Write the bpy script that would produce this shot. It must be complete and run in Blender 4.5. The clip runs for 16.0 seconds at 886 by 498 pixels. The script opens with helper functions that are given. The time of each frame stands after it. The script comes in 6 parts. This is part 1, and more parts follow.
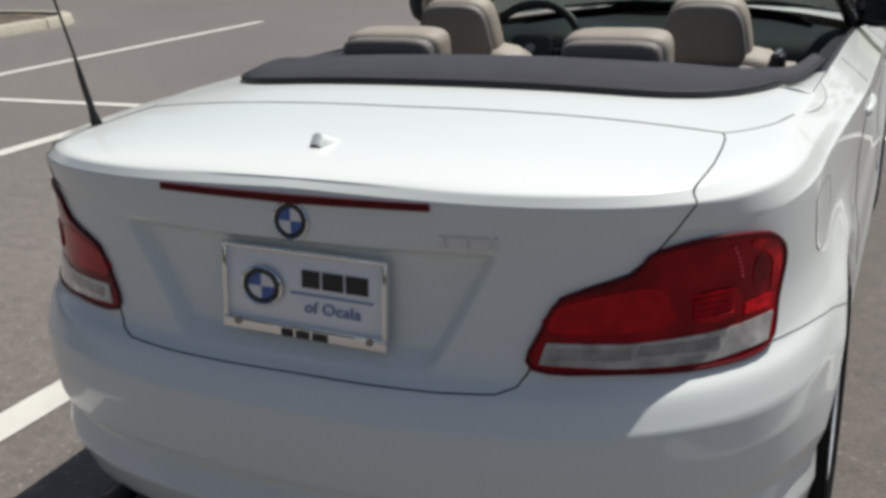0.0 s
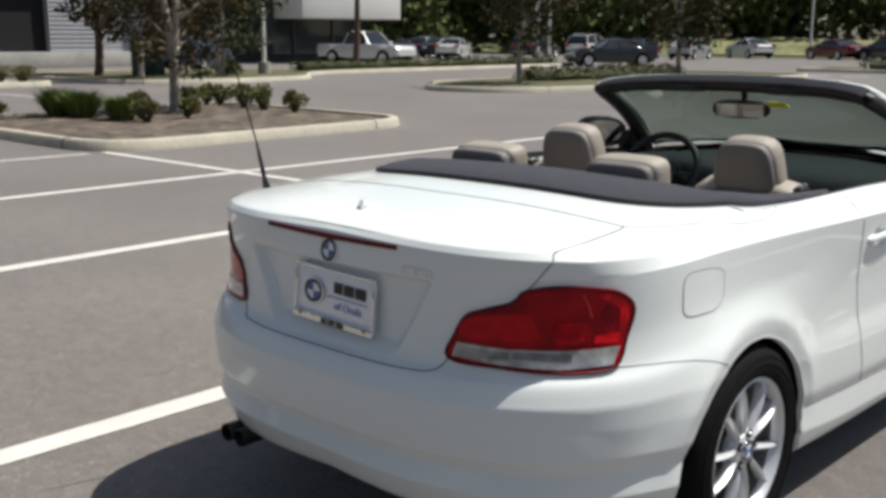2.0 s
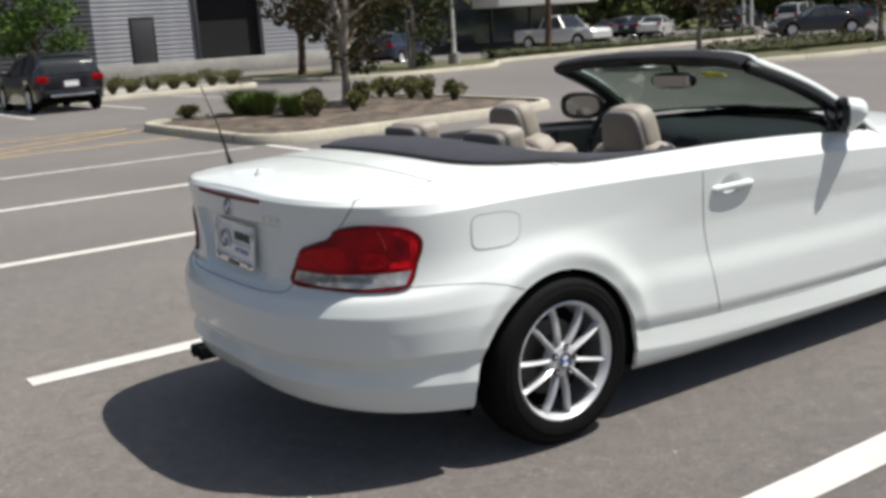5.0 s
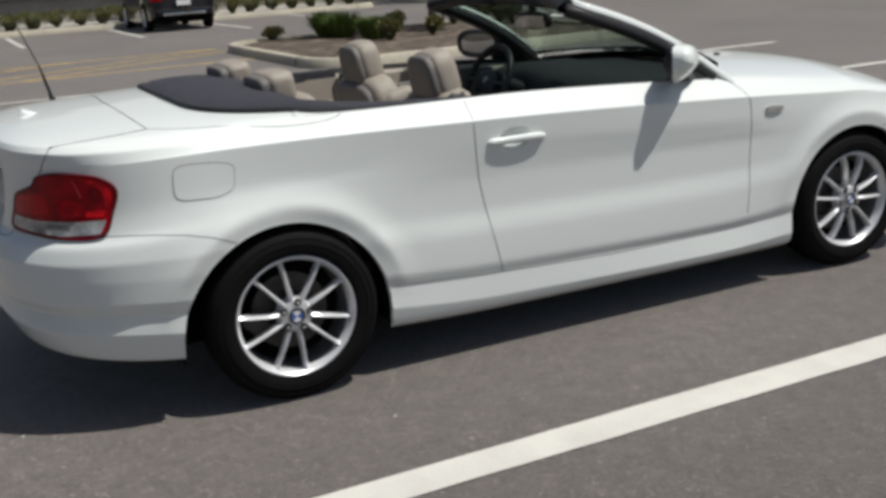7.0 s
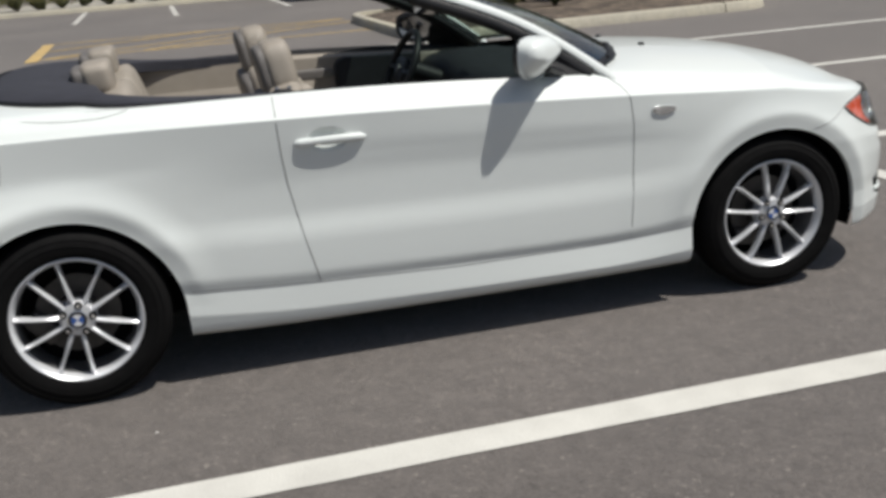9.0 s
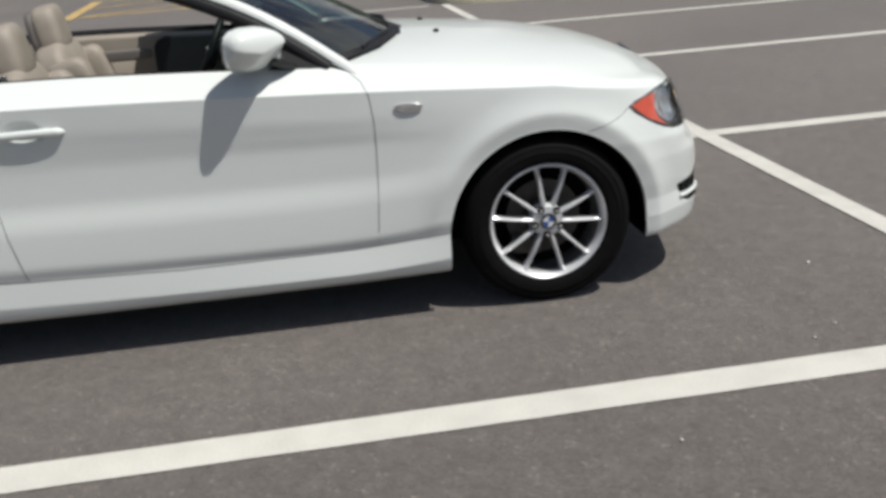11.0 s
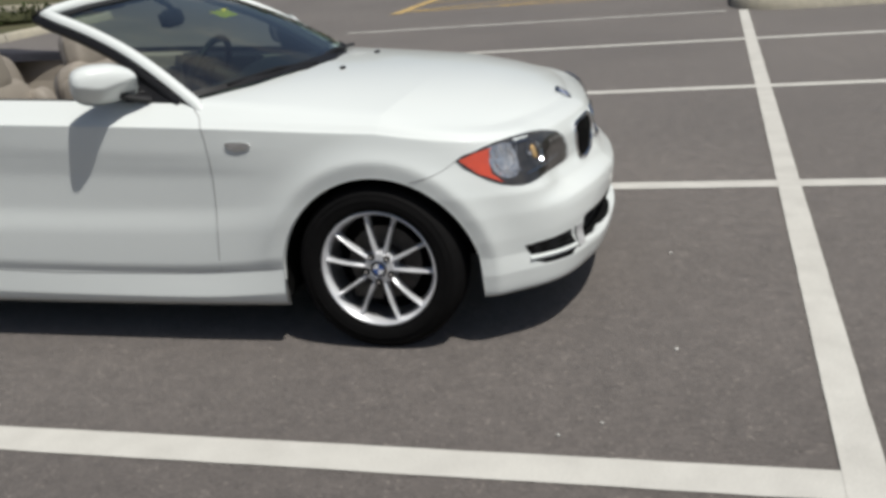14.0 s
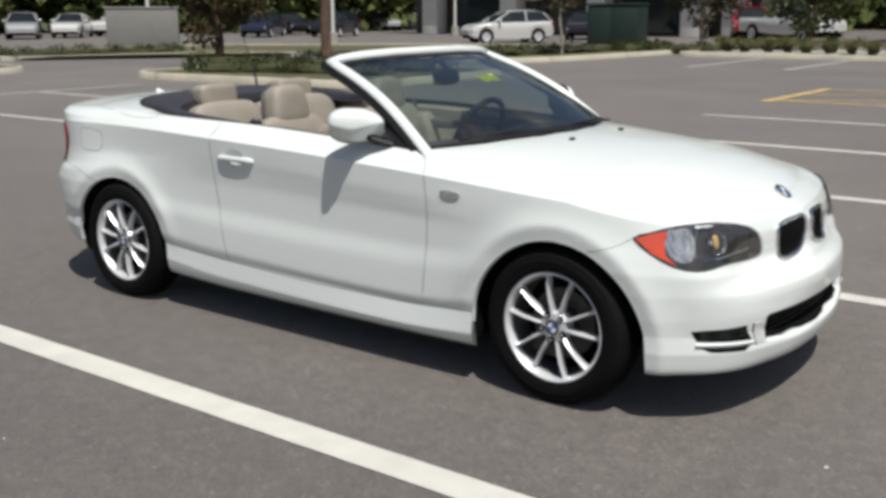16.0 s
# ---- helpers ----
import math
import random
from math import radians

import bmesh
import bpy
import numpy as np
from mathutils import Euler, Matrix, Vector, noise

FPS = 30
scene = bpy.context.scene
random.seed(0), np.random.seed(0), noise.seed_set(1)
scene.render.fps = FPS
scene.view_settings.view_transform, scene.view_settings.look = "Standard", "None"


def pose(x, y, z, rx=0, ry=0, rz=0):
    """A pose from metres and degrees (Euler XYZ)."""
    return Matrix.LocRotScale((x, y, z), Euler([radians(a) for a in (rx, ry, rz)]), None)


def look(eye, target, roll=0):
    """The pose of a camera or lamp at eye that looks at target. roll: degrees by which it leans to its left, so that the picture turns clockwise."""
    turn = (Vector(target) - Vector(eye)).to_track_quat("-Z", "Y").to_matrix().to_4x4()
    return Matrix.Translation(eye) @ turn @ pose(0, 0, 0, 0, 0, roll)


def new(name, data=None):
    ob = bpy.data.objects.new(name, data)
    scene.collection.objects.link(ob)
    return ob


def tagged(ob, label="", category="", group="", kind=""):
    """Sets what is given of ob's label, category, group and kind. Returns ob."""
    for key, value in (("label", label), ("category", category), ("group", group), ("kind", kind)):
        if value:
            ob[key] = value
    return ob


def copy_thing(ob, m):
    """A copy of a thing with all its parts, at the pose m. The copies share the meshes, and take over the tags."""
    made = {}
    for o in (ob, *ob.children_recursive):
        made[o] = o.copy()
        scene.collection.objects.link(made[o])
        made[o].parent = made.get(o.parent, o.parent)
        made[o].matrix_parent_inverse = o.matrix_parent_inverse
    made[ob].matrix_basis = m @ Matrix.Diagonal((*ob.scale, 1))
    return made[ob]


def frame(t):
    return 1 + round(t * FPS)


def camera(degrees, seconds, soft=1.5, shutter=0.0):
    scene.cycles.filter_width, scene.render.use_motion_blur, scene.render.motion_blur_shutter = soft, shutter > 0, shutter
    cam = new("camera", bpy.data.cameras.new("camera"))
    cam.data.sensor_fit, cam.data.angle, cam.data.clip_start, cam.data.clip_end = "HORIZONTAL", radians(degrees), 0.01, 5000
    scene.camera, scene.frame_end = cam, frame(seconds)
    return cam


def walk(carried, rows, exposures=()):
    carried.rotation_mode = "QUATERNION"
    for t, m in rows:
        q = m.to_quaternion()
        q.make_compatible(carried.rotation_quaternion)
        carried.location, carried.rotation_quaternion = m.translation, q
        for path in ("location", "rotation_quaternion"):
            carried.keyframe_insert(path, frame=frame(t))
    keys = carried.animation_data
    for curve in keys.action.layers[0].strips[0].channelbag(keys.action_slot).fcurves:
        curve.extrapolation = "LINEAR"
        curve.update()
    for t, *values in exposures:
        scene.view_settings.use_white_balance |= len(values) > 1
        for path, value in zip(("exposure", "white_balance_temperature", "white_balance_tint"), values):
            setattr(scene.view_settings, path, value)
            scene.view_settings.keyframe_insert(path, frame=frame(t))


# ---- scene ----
import collections

cam = camera(46.5, 16.0, soft=3.6)
PATH = [
    (0, (0.93, -2.269, 1.411), (0.132, -0.547, 0.782), -2.5),
    (0.5, (1.277, -2.386, 1.406), (0.338, -0.708, 0.859), -1.6),
    (1, (1.582, -2.497, 1.434), (0.524, -0.864, 0.974), 0.1),
    (1.5, (1.843, -2.631, 1.475), (0.637, -1.094, 1.049), 0.9),
    (2, (2.105, -2.662, 1.49), (0.767, -1.232, 1.087), 0.1),
    (2.5, (2.38, -2.67, 1.505), (0.989, -1.294, 1.091), -1.1),
    (3, (2.676, -2.762, 1.495), (1.277, -1.402, 1.056), -1.6),
    (5.5, (3.763, -2.036, 1.506), (2.099, -1.029, 1.041), -4.6),
    (6, (3.996, -1.682, 1.501), (2.314, -0.755, 0.941), -5.6),
    (6.5, (4.019, -1.349, 1.506), (2.33, -0.435, 0.95), -3.5),
    (7, (4.145, -0.991, 1.496), (2.407, -0.167, 0.95), -3.6),
    (7.5, (4.274, -0.659, 1.502), (2.495, 0.069, 0.95), -4.2),
    (8, (4.28, -0.319, 1.494), (2.461, 0.298, 0.936), -4.3),
    (8.5, (4.314, 0.034, 1.473), (2.476, 0.582, 0.906), -4.2),
    (11, (4.320, 1.767, 1.470), (2.447, 2.033, 0.821), -4.2),
    (11.5, (4.267, 2.145, 1.474), (2.403, 2.431, 0.806), -3.7),
    (12, (4.299, 2.540, 1.460), (2.422, 2.670, 0.782), -4.4),
    (12.5, (4.301, 2.830, 1.494), (2.415, 2.752, 0.834), -4.3),
    (13, (4.210, 3.147, 1.507), (2.319, 2.884, 0.912), -4.8),
    (13.5, (4.194, 3.522, 1.515), (2.330, 3.079, 0.941), -6.3),
    (14, (4.161, 3.869, 1.506), (2.330, 3.343, 0.895), -5.1),
    (14.5, (4.015, 4.122, 1.513), (2.225, 3.467, 0.906), -1.8),
    (15, (3.935, 4.357, 1.507), (2.265, 3.415, 0.938), -0.2),
    (15.5, (3.917, 4.534, 1.469), (2.346, 3.415, 0.939), -0.5),
    (16, (4.108, 4.611, 1.506), (2.551, 3.439, 1.055), -0.2),
]
EXPOSURES = [(0, .18), (.5, .48), (1, .36), (1.5, .34), (2, .47), (2.5, .57), (3, .60), (5.5, .48), (6, .36), (6.5, .12), (7, .03), (7.5, .14), (8, .13), (8.5, .09), (11, .04), (12, -.03), (12.5, .01), (13.5, -.16), (14, -.12), (14.5, -.06), (15, -.02), (16, .16)]
walk(cam, [(t, look(eye, target, roll)) for t, eye, target, roll in PATH], EXPOSURES)

# ---- light: a high sun ahead and to the right of the car, clear sky ----
SUN = Vector((0.28, 0.41, 1.0)).normalized()
world = bpy.data.worlds.new("world")
scene.world = world
world.use_nodes = True
wn = world.node_tree.nodes
sky = wn.new("ShaderNodeTexSky")
sky.sky_type, sky.sun_disc = "NISHITA", False
sky.sun_elevation, sky.sun_rotation = math.asin(SUN.z), math.atan2(SUN.x, SUN.y)
sky.air_density, sky.dust_density, sky.ozone_density = 1.0, 1.2, 1.2
# scattered fair-weather clouds
wl = world.node_tree.links.new
where_sky, puffs, puff_ramp, pale, lit_cloud, with_clouds = (wn.new("ShaderNode" + k) for k in ("TexCoord", "TexNoise", "ValToRGB", "RGBToBW", "Math", "Mix"))
puffs.inputs["Scale"].default_value, puffs.inputs["Detail"].default_value, puffs.inputs["Roughness"].default_value = 2.6, 7, 0.62
puff_ramp.color_ramp.elements[0].position, puff_ramp.color_ramp.elements[1].position = 0.51, 0.63
lit_cloud.operation, lit_cloud.inputs[1].default_value, with_clouds.data_type = "MULTIPLY", 2.6, "RGBA"
drift = wn.new("ShaderNodeVectorMath")
drift.inputs[1].default_value = (2.3, 5.1, 1.7)
wl(where_sky.outputs["Generated"], drift.inputs[0])
wl(drift.outputs[0], puffs.inputs["Vector"])
wl(puffs.outputs["Fac"], puff_ramp.inputs[0])
wl(sky.outputs[0], pale.inputs[0])
wl(pale.outputs[0], lit_cloud.inputs[0])
wl(puff_ramp.outputs[0], with_clouds.inputs["Factor"])
wl(sky.outputs[0], with_clouds.inputs["A"])
wl(lit_cloud.outputs[0], with_clouds.inputs["B"])
wl(with_clouds.outputs["Result"], wn["Background"].inputs[0])
wn["Background"].inputs[1].default_value = 0.050
sun = new("sun", bpy.data.lights.new("sun", "SUN"))
sun.data.energy, sun.data.angle, sun.data.color = 4.2, radians(0.55), (0.985, 0.958, 0.895)
sun.matrix_world = look(SUN * 60, (0, 0, 0))
scene.view_settings.exposure = 0.0

# ---- materials ----
MATS = {}


def mat(name, colour, rough=0.6, metal=0.0, spread=0.0, scale=8.0, bump=0.0, bump_scale=60.0, coat=0.0, second=None, patch_scale=1.2,
        vary=0.0, specular=0.5, emit=0.0, detail=4.0):
    """A surface: its colour with grain at one scale, a second colour in larger patches, relief, and a lacquer."""
    if name in MATS:
        return MATS[name]
    m = bpy.data.materials.new(name)
    m.use_nodes = True
    n, link = m.node_tree.nodes, m.node_tree.links.new
    p = n["Principled BSDF"]
    p.inputs["Roughness"].default_value, p.inputs["Metallic"].default_value = rough, metal
    p.inputs["Specular IOR Level"].default_value = specular
    p.inputs["Coat Weight"].default_value, p.inputs["Coat Roughness"].default_value = coat, 0.03
    p.inputs["Base Color"].default_value = (*colour, 1)
    if emit:
        p.inputs["Emission Color"].default_value, p.inputs["Emission Strength"].default_value = (*colour, 1), emit
    where = n.new("ShaderNodeTexCoord")
    last = None
    if second:
        big = n.new("ShaderNodeTexNoise")
        big.inputs["Scale"].default_value, big.inputs["Detail"].default_value = patch_scale, 5
        link(where.outputs["Object"], big.inputs["Vector"])
        ramp = n.new("ShaderNodeValToRGB")
        ramp.color_ramp.elements[0].position, ramp.color_ramp.elements[1].position = 0.38, 0.66
        ramp.color_ramp.elements[0].color, ramp.color_ramp.elements[1].color = (*colour, 1), (*second, 1)
        link(big.outputs["Fac"], ramp.inputs[0])
        last = ramp.outputs[0]
    if spread or vary:
        hsv = n.new("ShaderNodeHueSaturation")
        hsv.inputs["Color"].default_value = (*colour, 1)
        if last:
            link(last, hsv.inputs["Color"])
        value = None
        if spread:
            fine = n.new("ShaderNodeTexNoise")
            fine.inputs["Scale"].default_value, fine.inputs["Detail"].default_value = scale, detail
            link(where.outputs["Object"], fine.inputs["Vector"])
            span = n.new("ShaderNodeMapRange")
            span.inputs["From Min"].default_value, span.inputs["From Max"].default_value = 0.25, 0.75
            span.inputs["To Min"].default_value, span.inputs["To Max"].default_value = 1 - spread, 1 + spread
            link(fine.outputs["Fac"], span.inputs["Value"])
            value = span.outputs[0]
        if vary:
            each = n.new("ShaderNodeNewGeometry")
            other = n.new("ShaderNodeMapRange")
            other.inputs["To Min"].default_value, other.inputs["To Max"].default_value = 1 - vary, 1 + vary
            link(each.outputs["Random Per Island"], other.inputs["Value"])
            if value:
                times = n.new("ShaderNodeMath")
                times.operation = "MULTIPLY"
                link(value, times.inputs[0])
                link(other.outputs[0], times.inputs[1])
                value = times.outputs[0]
            else:
                value = other.outputs[0]
        link(value, hsv.inputs["Value"])
        last = hsv.outputs[0]
    if last:
        link(last, p.inputs["Base Color"])
    if bump:
        rough_noise = n.new("ShaderNodeTexNoise")
        rough_noise.inputs["Scale"].default_value, rough_noise.inputs["Detail"].default_value = bump_scale, 3
        link(where.outputs["Object"], rough_noise.inputs["Vector"])
        relief = n.new("ShaderNodeBump")
        relief.inputs["Strength"].default_value, relief.inputs["Distance"].default_value = bump, 0.01
        link(rough_noise.outputs["Fac"], relief.inputs["Height"])
        link(relief.outputs[0], p.inputs["Normal"])
    MATS[name] = m
    return m


def glass(name, tint, gloss=1.0, rough=0.0, veil=0.0):
    """A clear pane: tinted see-through, with a mirror-like sheen."""
    if name in MATS:
        return MATS[name]
    m = bpy.data.materials.new(name)
    m.use_nodes = True
    n, link = m.node_tree.nodes, m.node_tree.links.new
    n.remove(n["Principled BSDF"])
    clear, shine, mix, edge = (n.new("ShaderNode" + k) for k in ("BsdfTransparent", "BsdfGlossy", "MixShader", "LayerWeight"))
    clear.inputs[0].default_value, shine.inputs["Roughness"].default_value = (*tint, 1), rough
    edge.inputs[0].default_value = 0.5
    steep, span = n.new("ShaderNodeMath"), n.new("ShaderNodeMapRange")
    steep.operation, steep.inputs[1].default_value = "POWER", 2.5
    span.inputs["To Min"].default_value, span.inputs["To Max"].default_value = 0.045 * gloss, 0.85
    link(edge.outputs["Facing"], steep.inputs[0])
    link(steep.outputs[0], span.inputs["Value"])
    link(span.outputs[0], mix.inputs[0])
    link(clear.outputs[0], mix.inputs[1])
    link(shine.outputs[0], mix.inputs[2])
    last = mix
    if veil:                                          # a thin, uneven pale film that paints in a veil of reflection
        film, more, cloud, amount = (n.new("ShaderNode" + k) for k in ("BsdfDiffuse", "MixShader", "TexNoise", "MapRange"))
        film.inputs[0].default_value = (0.72, 0.72, 0.70, 1)
        cloud.inputs["Scale"].default_value, cloud.inputs["Detail"].default_value = 3.0, 5
        amount.inputs["To Min"].default_value, amount.inputs["To Max"].default_value = veil * .4, veil * 1.6
        link(cloud.outputs["Fac"], amount.inputs["Value"])
        link(amount.outputs[0], more.inputs[0])
        link(mix.outputs[0], more.inputs[1])
        link(film.outputs[0], more.inputs[2])
        last = more
    link(last.outputs[0], n["Material Output"].inputs[0])
    MATS[name] = m
    return m


PALE_FROM, PALE_TO = 0.5, 4.5        # metres along x


def asphalt():
    m = mat("asphalt", (0.105, 0.0925, 0.0855), 0.85, second=(0.129, 0.1135, 0.1045), patch_scale=0.35, bump=0.5, bump_scale=140, specular=0.3)
    n, link = m.node_tree.nodes, m.node_tree.links.new
    p, where = n["Principled BSDF"], next(k for k in n if k.type == "TEX_COORD")
    p.inputs["Sheen Weight"].default_value, p.inputs["Sheen Roughness"].default_value = 0.40, 0.45   # dust
    p.inputs["Sheen Tint"].default_value = (1.0, 0.96, 0.92, 1)
    base = p.inputs["Base Color"].links[0].from_socket
    # the paving grows paler towards the left-hand side, with an uneven border
    part_x, wander, shift, pale_share = n.new("ShaderNodeSeparateXYZ"), n.new("ShaderNodeTexNoise"), n.new("ShaderNodeMath"), n.new("ShaderNodeMapRange")
    wander.inputs["Scale"].default_value, wander.inputs["Detail"].default_value = 0.4, 6
    link(where.outputs["Object"], part_x.inputs[0])
    link(where.outputs["Object"], wander.inputs["Vector"])
    shift.operation, shift.inputs[1].default_value = "MULTIPLY_ADD", 5.0
    link(wander.outputs["Fac"], shift.inputs[0])
    link(part_x.outputs[0], shift.inputs[2])
    pale_share.inputs["From Min"].default_value, pale_share.inputs["From Max"].default_value = PALE_FROM, PALE_TO
    pale_share.inputs["To Min"].default_value, pale_share.inputs["To Max"].default_value = 1.0, 0.0
    link(shift.outputs[0], pale_share.inputs["Value"])
    pale_mix = n.new("ShaderNodeMix")
    pale_mix.data_type, pale_mix.blend_type = "RGBA", "MULTIPLY"
    link(pale_share.outputs[0], pale_mix.inputs["Factor"])
    link(base, pale_mix.inputs["A"])
    pale_mix.inputs["B"].default_value = (1.41, 1.41, 1.38, 1)
    base = pale_mix.outputs["Result"]
    stone = n.new("ShaderNodeTexVoronoi")
    stone.inputs["Scale"].default_value = 105
    link(where.outputs["Object"], stone.inputs["Vector"])
    grey = n.new("ShaderNodeValToRGB")
    e = grey.color_ramp.elements
    e[0].position, e[0].color, e[1].position, e[1].color = 0.0, (0.71, 0.71, 0.71, 1), 0.85, (1.13, 1.12, 1.11, 1)
    bits = e.new(0.985)
    bits.color = (2.3, 2.3, 2.2, 1)
    link(stone.outputs["Color"], grey.inputs[0])
    mul = n.new("ShaderNodeMix")
    mul.data_type, mul.blend_type = "RGBA", "MULTIPLY"
    mul.inputs["Factor"].default_value = 1.0
    link(base, mul.inputs["A"])
    link(grey.outputs[0], mul.inputs["B"])
    # mottling a hand's width across
    blotch, range_ = n.new("ShaderNodeTexNoise"), n.new("ShaderNodeMapRange")
    blotch.inputs["Scale"].default_value, blotch.inputs["Detail"].default_value, blotch.inputs["Roughness"].default_value = 11.0, 9, 0.72
    link(where.outputs["Object"], blotch.inputs["Vector"])
    range_.inputs["From Min"].default_value, range_.inputs["From Max"].default_value = 0.3, 0.7
    range_.inputs["To Min"].default_value, range_.inputs["To Max"].default_value = 0.80, 1.20
    link(blotch.outputs["Fac"], range_.inputs["Value"])
    mottle = n.new("ShaderNodeMix")
    mottle.data_type, mottle.blend_type = "RGBA", "MULTIPLY"
    mottle.inputs["Factor"].default_value = 1.0
    link(mul.outputs["Result"], mottle.inputs["A"])
    link(range_.outputs[0], mottle.inputs["B"])
    mul = mottle
    # a few pale chips of stone lie loose on it
    chip, size, some, bright = n.new("ShaderNodeTexVoronoi"), n.new("ShaderNodeMath"), n.new("ShaderNodeMath"), n.new("ShaderNodeMath")
    chip.inputs["Scale"].default_value = 5.0
    link(where.outputs["Object"], chip.inputs["Vector"])
    size.operation, size.inputs[1].default_value = "LESS_THAN", 0.028
    link(chip.outputs["Distance"], size.inputs[0])
    apart = n.new("ShaderNodeSeparateColor")
    link(chip.outputs["Color"], apart.inputs[0])
    some.operation, some.inputs[1].default_value = "GREATER_THAN", 0.72
    link(apart.outputs[0], some.inputs[0])
    bright.operation = "MULTIPLY"
    link(size.outputs[0], bright.inputs[0])
    link(some.outputs[0], bright.inputs[1])
    over = n.new("ShaderNodeMix")
    over.data_type = "RGBA"
    link(bright.outputs[0], over.inputs["Factor"])
    link(mul.outputs["Result"], over.inputs["A"])
    over.inputs["B"].default_value = (0.55, 0.53, 0.50, 1)
    link(over.outputs["Result"], p.inputs["Base Color"])
    return m


ASPHALT = asphalt()
LINE = mat("line_paint", (0.61, 0.595, 0.55), 0.75, spread=0.07, scale=120, second=(0.54, 0.525, 0.485), patch_scale=5, bump=0.25, bump_scale=140)
LINE_OLD = mat("worn_line_paint", (0.53, 0.515, 0.48), 0.8, spread=0.2, scale=90, second=(0.39, 0.375, 0.35), patch_scale=5, bump=0.5, bump_scale=140)
YELLOW = mat("yellow_line_paint", (0.58, 0.40, 0.15), 0.8, spread=0.2, scale=60, second=(0.38, 0.28, 0.15), patch_scale=4, bump=0.4, bump_scale=140)
KERB = mat("kerb_concrete", (0.50, 0.46, 0.36), 0.85, spread=0.12, scale=14, second=(0.40, 0.37, 0.31), patch_scale=1.1, bump=0.5, bump_scale=60)
MULCH = mat("mulch", (0.055, 0.042, 0.033), 0.95, spread=0.7, scale=26, second=(0.165, 0.128, 0.095), patch_scale=4.5, bump=1.0, bump_scale=40)
GRASS = mat("grass", (0.070, 0.078, 0.030), 0.9, spread=0.4, scale=20, second=(0.105, 0.092, 0.050), patch_scale=0.8, bump=1.0, bump_scale=40)
PAINT = mat("white_car_paint", (0.765, 0.80, 0.785), 0.30, spread=0.012, scale=900, coat=0.65, bump=0.004, bump_scale=4, specular=0.2)
GAP = mat("panel_gap_black", (0.02, 0.02, 0.02), 0.7, specular=0.15)
LID_GAP = mat("door_gap_grey", (0.16, 0.16, 0.16), 0.7)
RUBBER = mat("tyre_rubber", (0.0065, 0.0063, 0.0065), 0.75, spread=0.2, scale=30, bump=0.2, bump_scale=200, specular=0.12)
BLACK = mat("black_plastic", (0.014, 0.014, 0.016), 0.45, spread=0.15, scale=40, bump=0.1, bump_scale=400, specular=0.3)
WELL = mat("wheel_well_black", (0.006, 0.006, 0.006), 0.9, spread=0.2, scale=10, specular=0.08)
FABRIC = mat("black_soft_top", (0.030, 0.031, 0.042), 0.85, spread=0.15, scale=14, bump=0.35, bump_scale=700, second=(0.038, 0.039, 0.050), patch_scale=3)
LEATHER = mat("beige_leather", (0.335, 0.295, 0.25), 0.5, spread=0.06, scale=12, bump=0.25, bump_scale=350, second=(0.30, 0.265, 0.22), patch_scale=4)
# grey pocket leather; on the beige seat backs it paints in their shade
LEATHER_GREY = mat("grey_leather_and_seat_shade", (0.152, 0.140, 0.132), 0.55, spread=0.06, scale=12, bump=0.25, bump_scale=350)
DARK_TRIM = mat("dark_trim", (0.024, 0.025, 0.029), 0.6, spread=0.1, scale=30, bump=0.2, bump_scale=500, specular=0.25)
CHROME = mat("chrome", (0.78, 0.79, 0.80), 0.08, 1.0, spread=0.03, scale=20)
ALLOY = mat("alloy_silver", (0.70, 0.71, 0.73), 0.34, 0.35, spread=0.04, scale=25, coat=0.4)
STEEL = mat("brake_steel", (0.28, 0.27, 0.26), 0.45, 0.9, spread=0.15, scale=30)
# darker alloy: the shade behind the spokes is put into the barrel's colour
BARREL = mat("shaded_wheel_barrel", (0.20, 0.20, 0.205), 0.45, 0.5, spread=0.2, scale=14)
DISC = mat("dark_brake_iron", (0.085, 0.078, 0.072), 0.55, 0.5, spread=0.25, scale=22)
RED_LENS = mat("red_lens", (0.36, 0.003, 0.009), 0.16, spread=0.3, scale=16, coat=0.10, specular=0.15, second=(0.19, 0.002, 0.006), patch_scale=9)
RED_MID = mat("mid_red_lens", (0.46, 0.004, 0.010), 0.16, spread=0.25, scale=30, coat=0.10, specular=0.15)
RED_DARK = mat("dark_red_chamber", (0.20, 0.002, 0.008), 0.16, spread=0.3, scale=30, coat=0.10, specular=0.15)
RED_BRIGHT = mat("bright_red_lens", (0.80, 0.008, 0.016), 0.16, spread=0.25, scale=40, coat=0.10, specular=0.15, second=(0.34, 0.004, 0.010), patch_scale=30)
RED_EDGE = mat("red_lens_edge", (0.11, 0.002, 0.006), 0.35, spread=0.2, scale=30, specular=0.2)
EXHAUST = mat("sooty_steel", (0.05, 0.05, 0.05), 0.4, 0.7, spread=0.3, scale=20)
BULB = mat("warm_bulb", (0.85, 0.55, 0.22), 0.2, 0.4, coat=0.6)
REFLECT = mat("lamp_reflector", (0.95, 0.95, 0.95), 0.11, 0.75, spread=0.2, scale=40, coat=0.8, second=(0.60, 0.60, 0.62), patch_scale=34)
# pale grey for the white bumper post, its shade put into the colour
POST_GREY = mat("shaded_post_grey", (0.70, 0.71, 0.72), 0.22, 0.15, spread=0.10, scale=30, coat=0.8)
CLEAR_LENS = mat("clear_lens", (0.56, 0.55, 0.54), 0.12, 0.32, spread=0.3, scale=30, coat=1.0, second=(0.28, 0.27, 0.27), patch_scale=14)
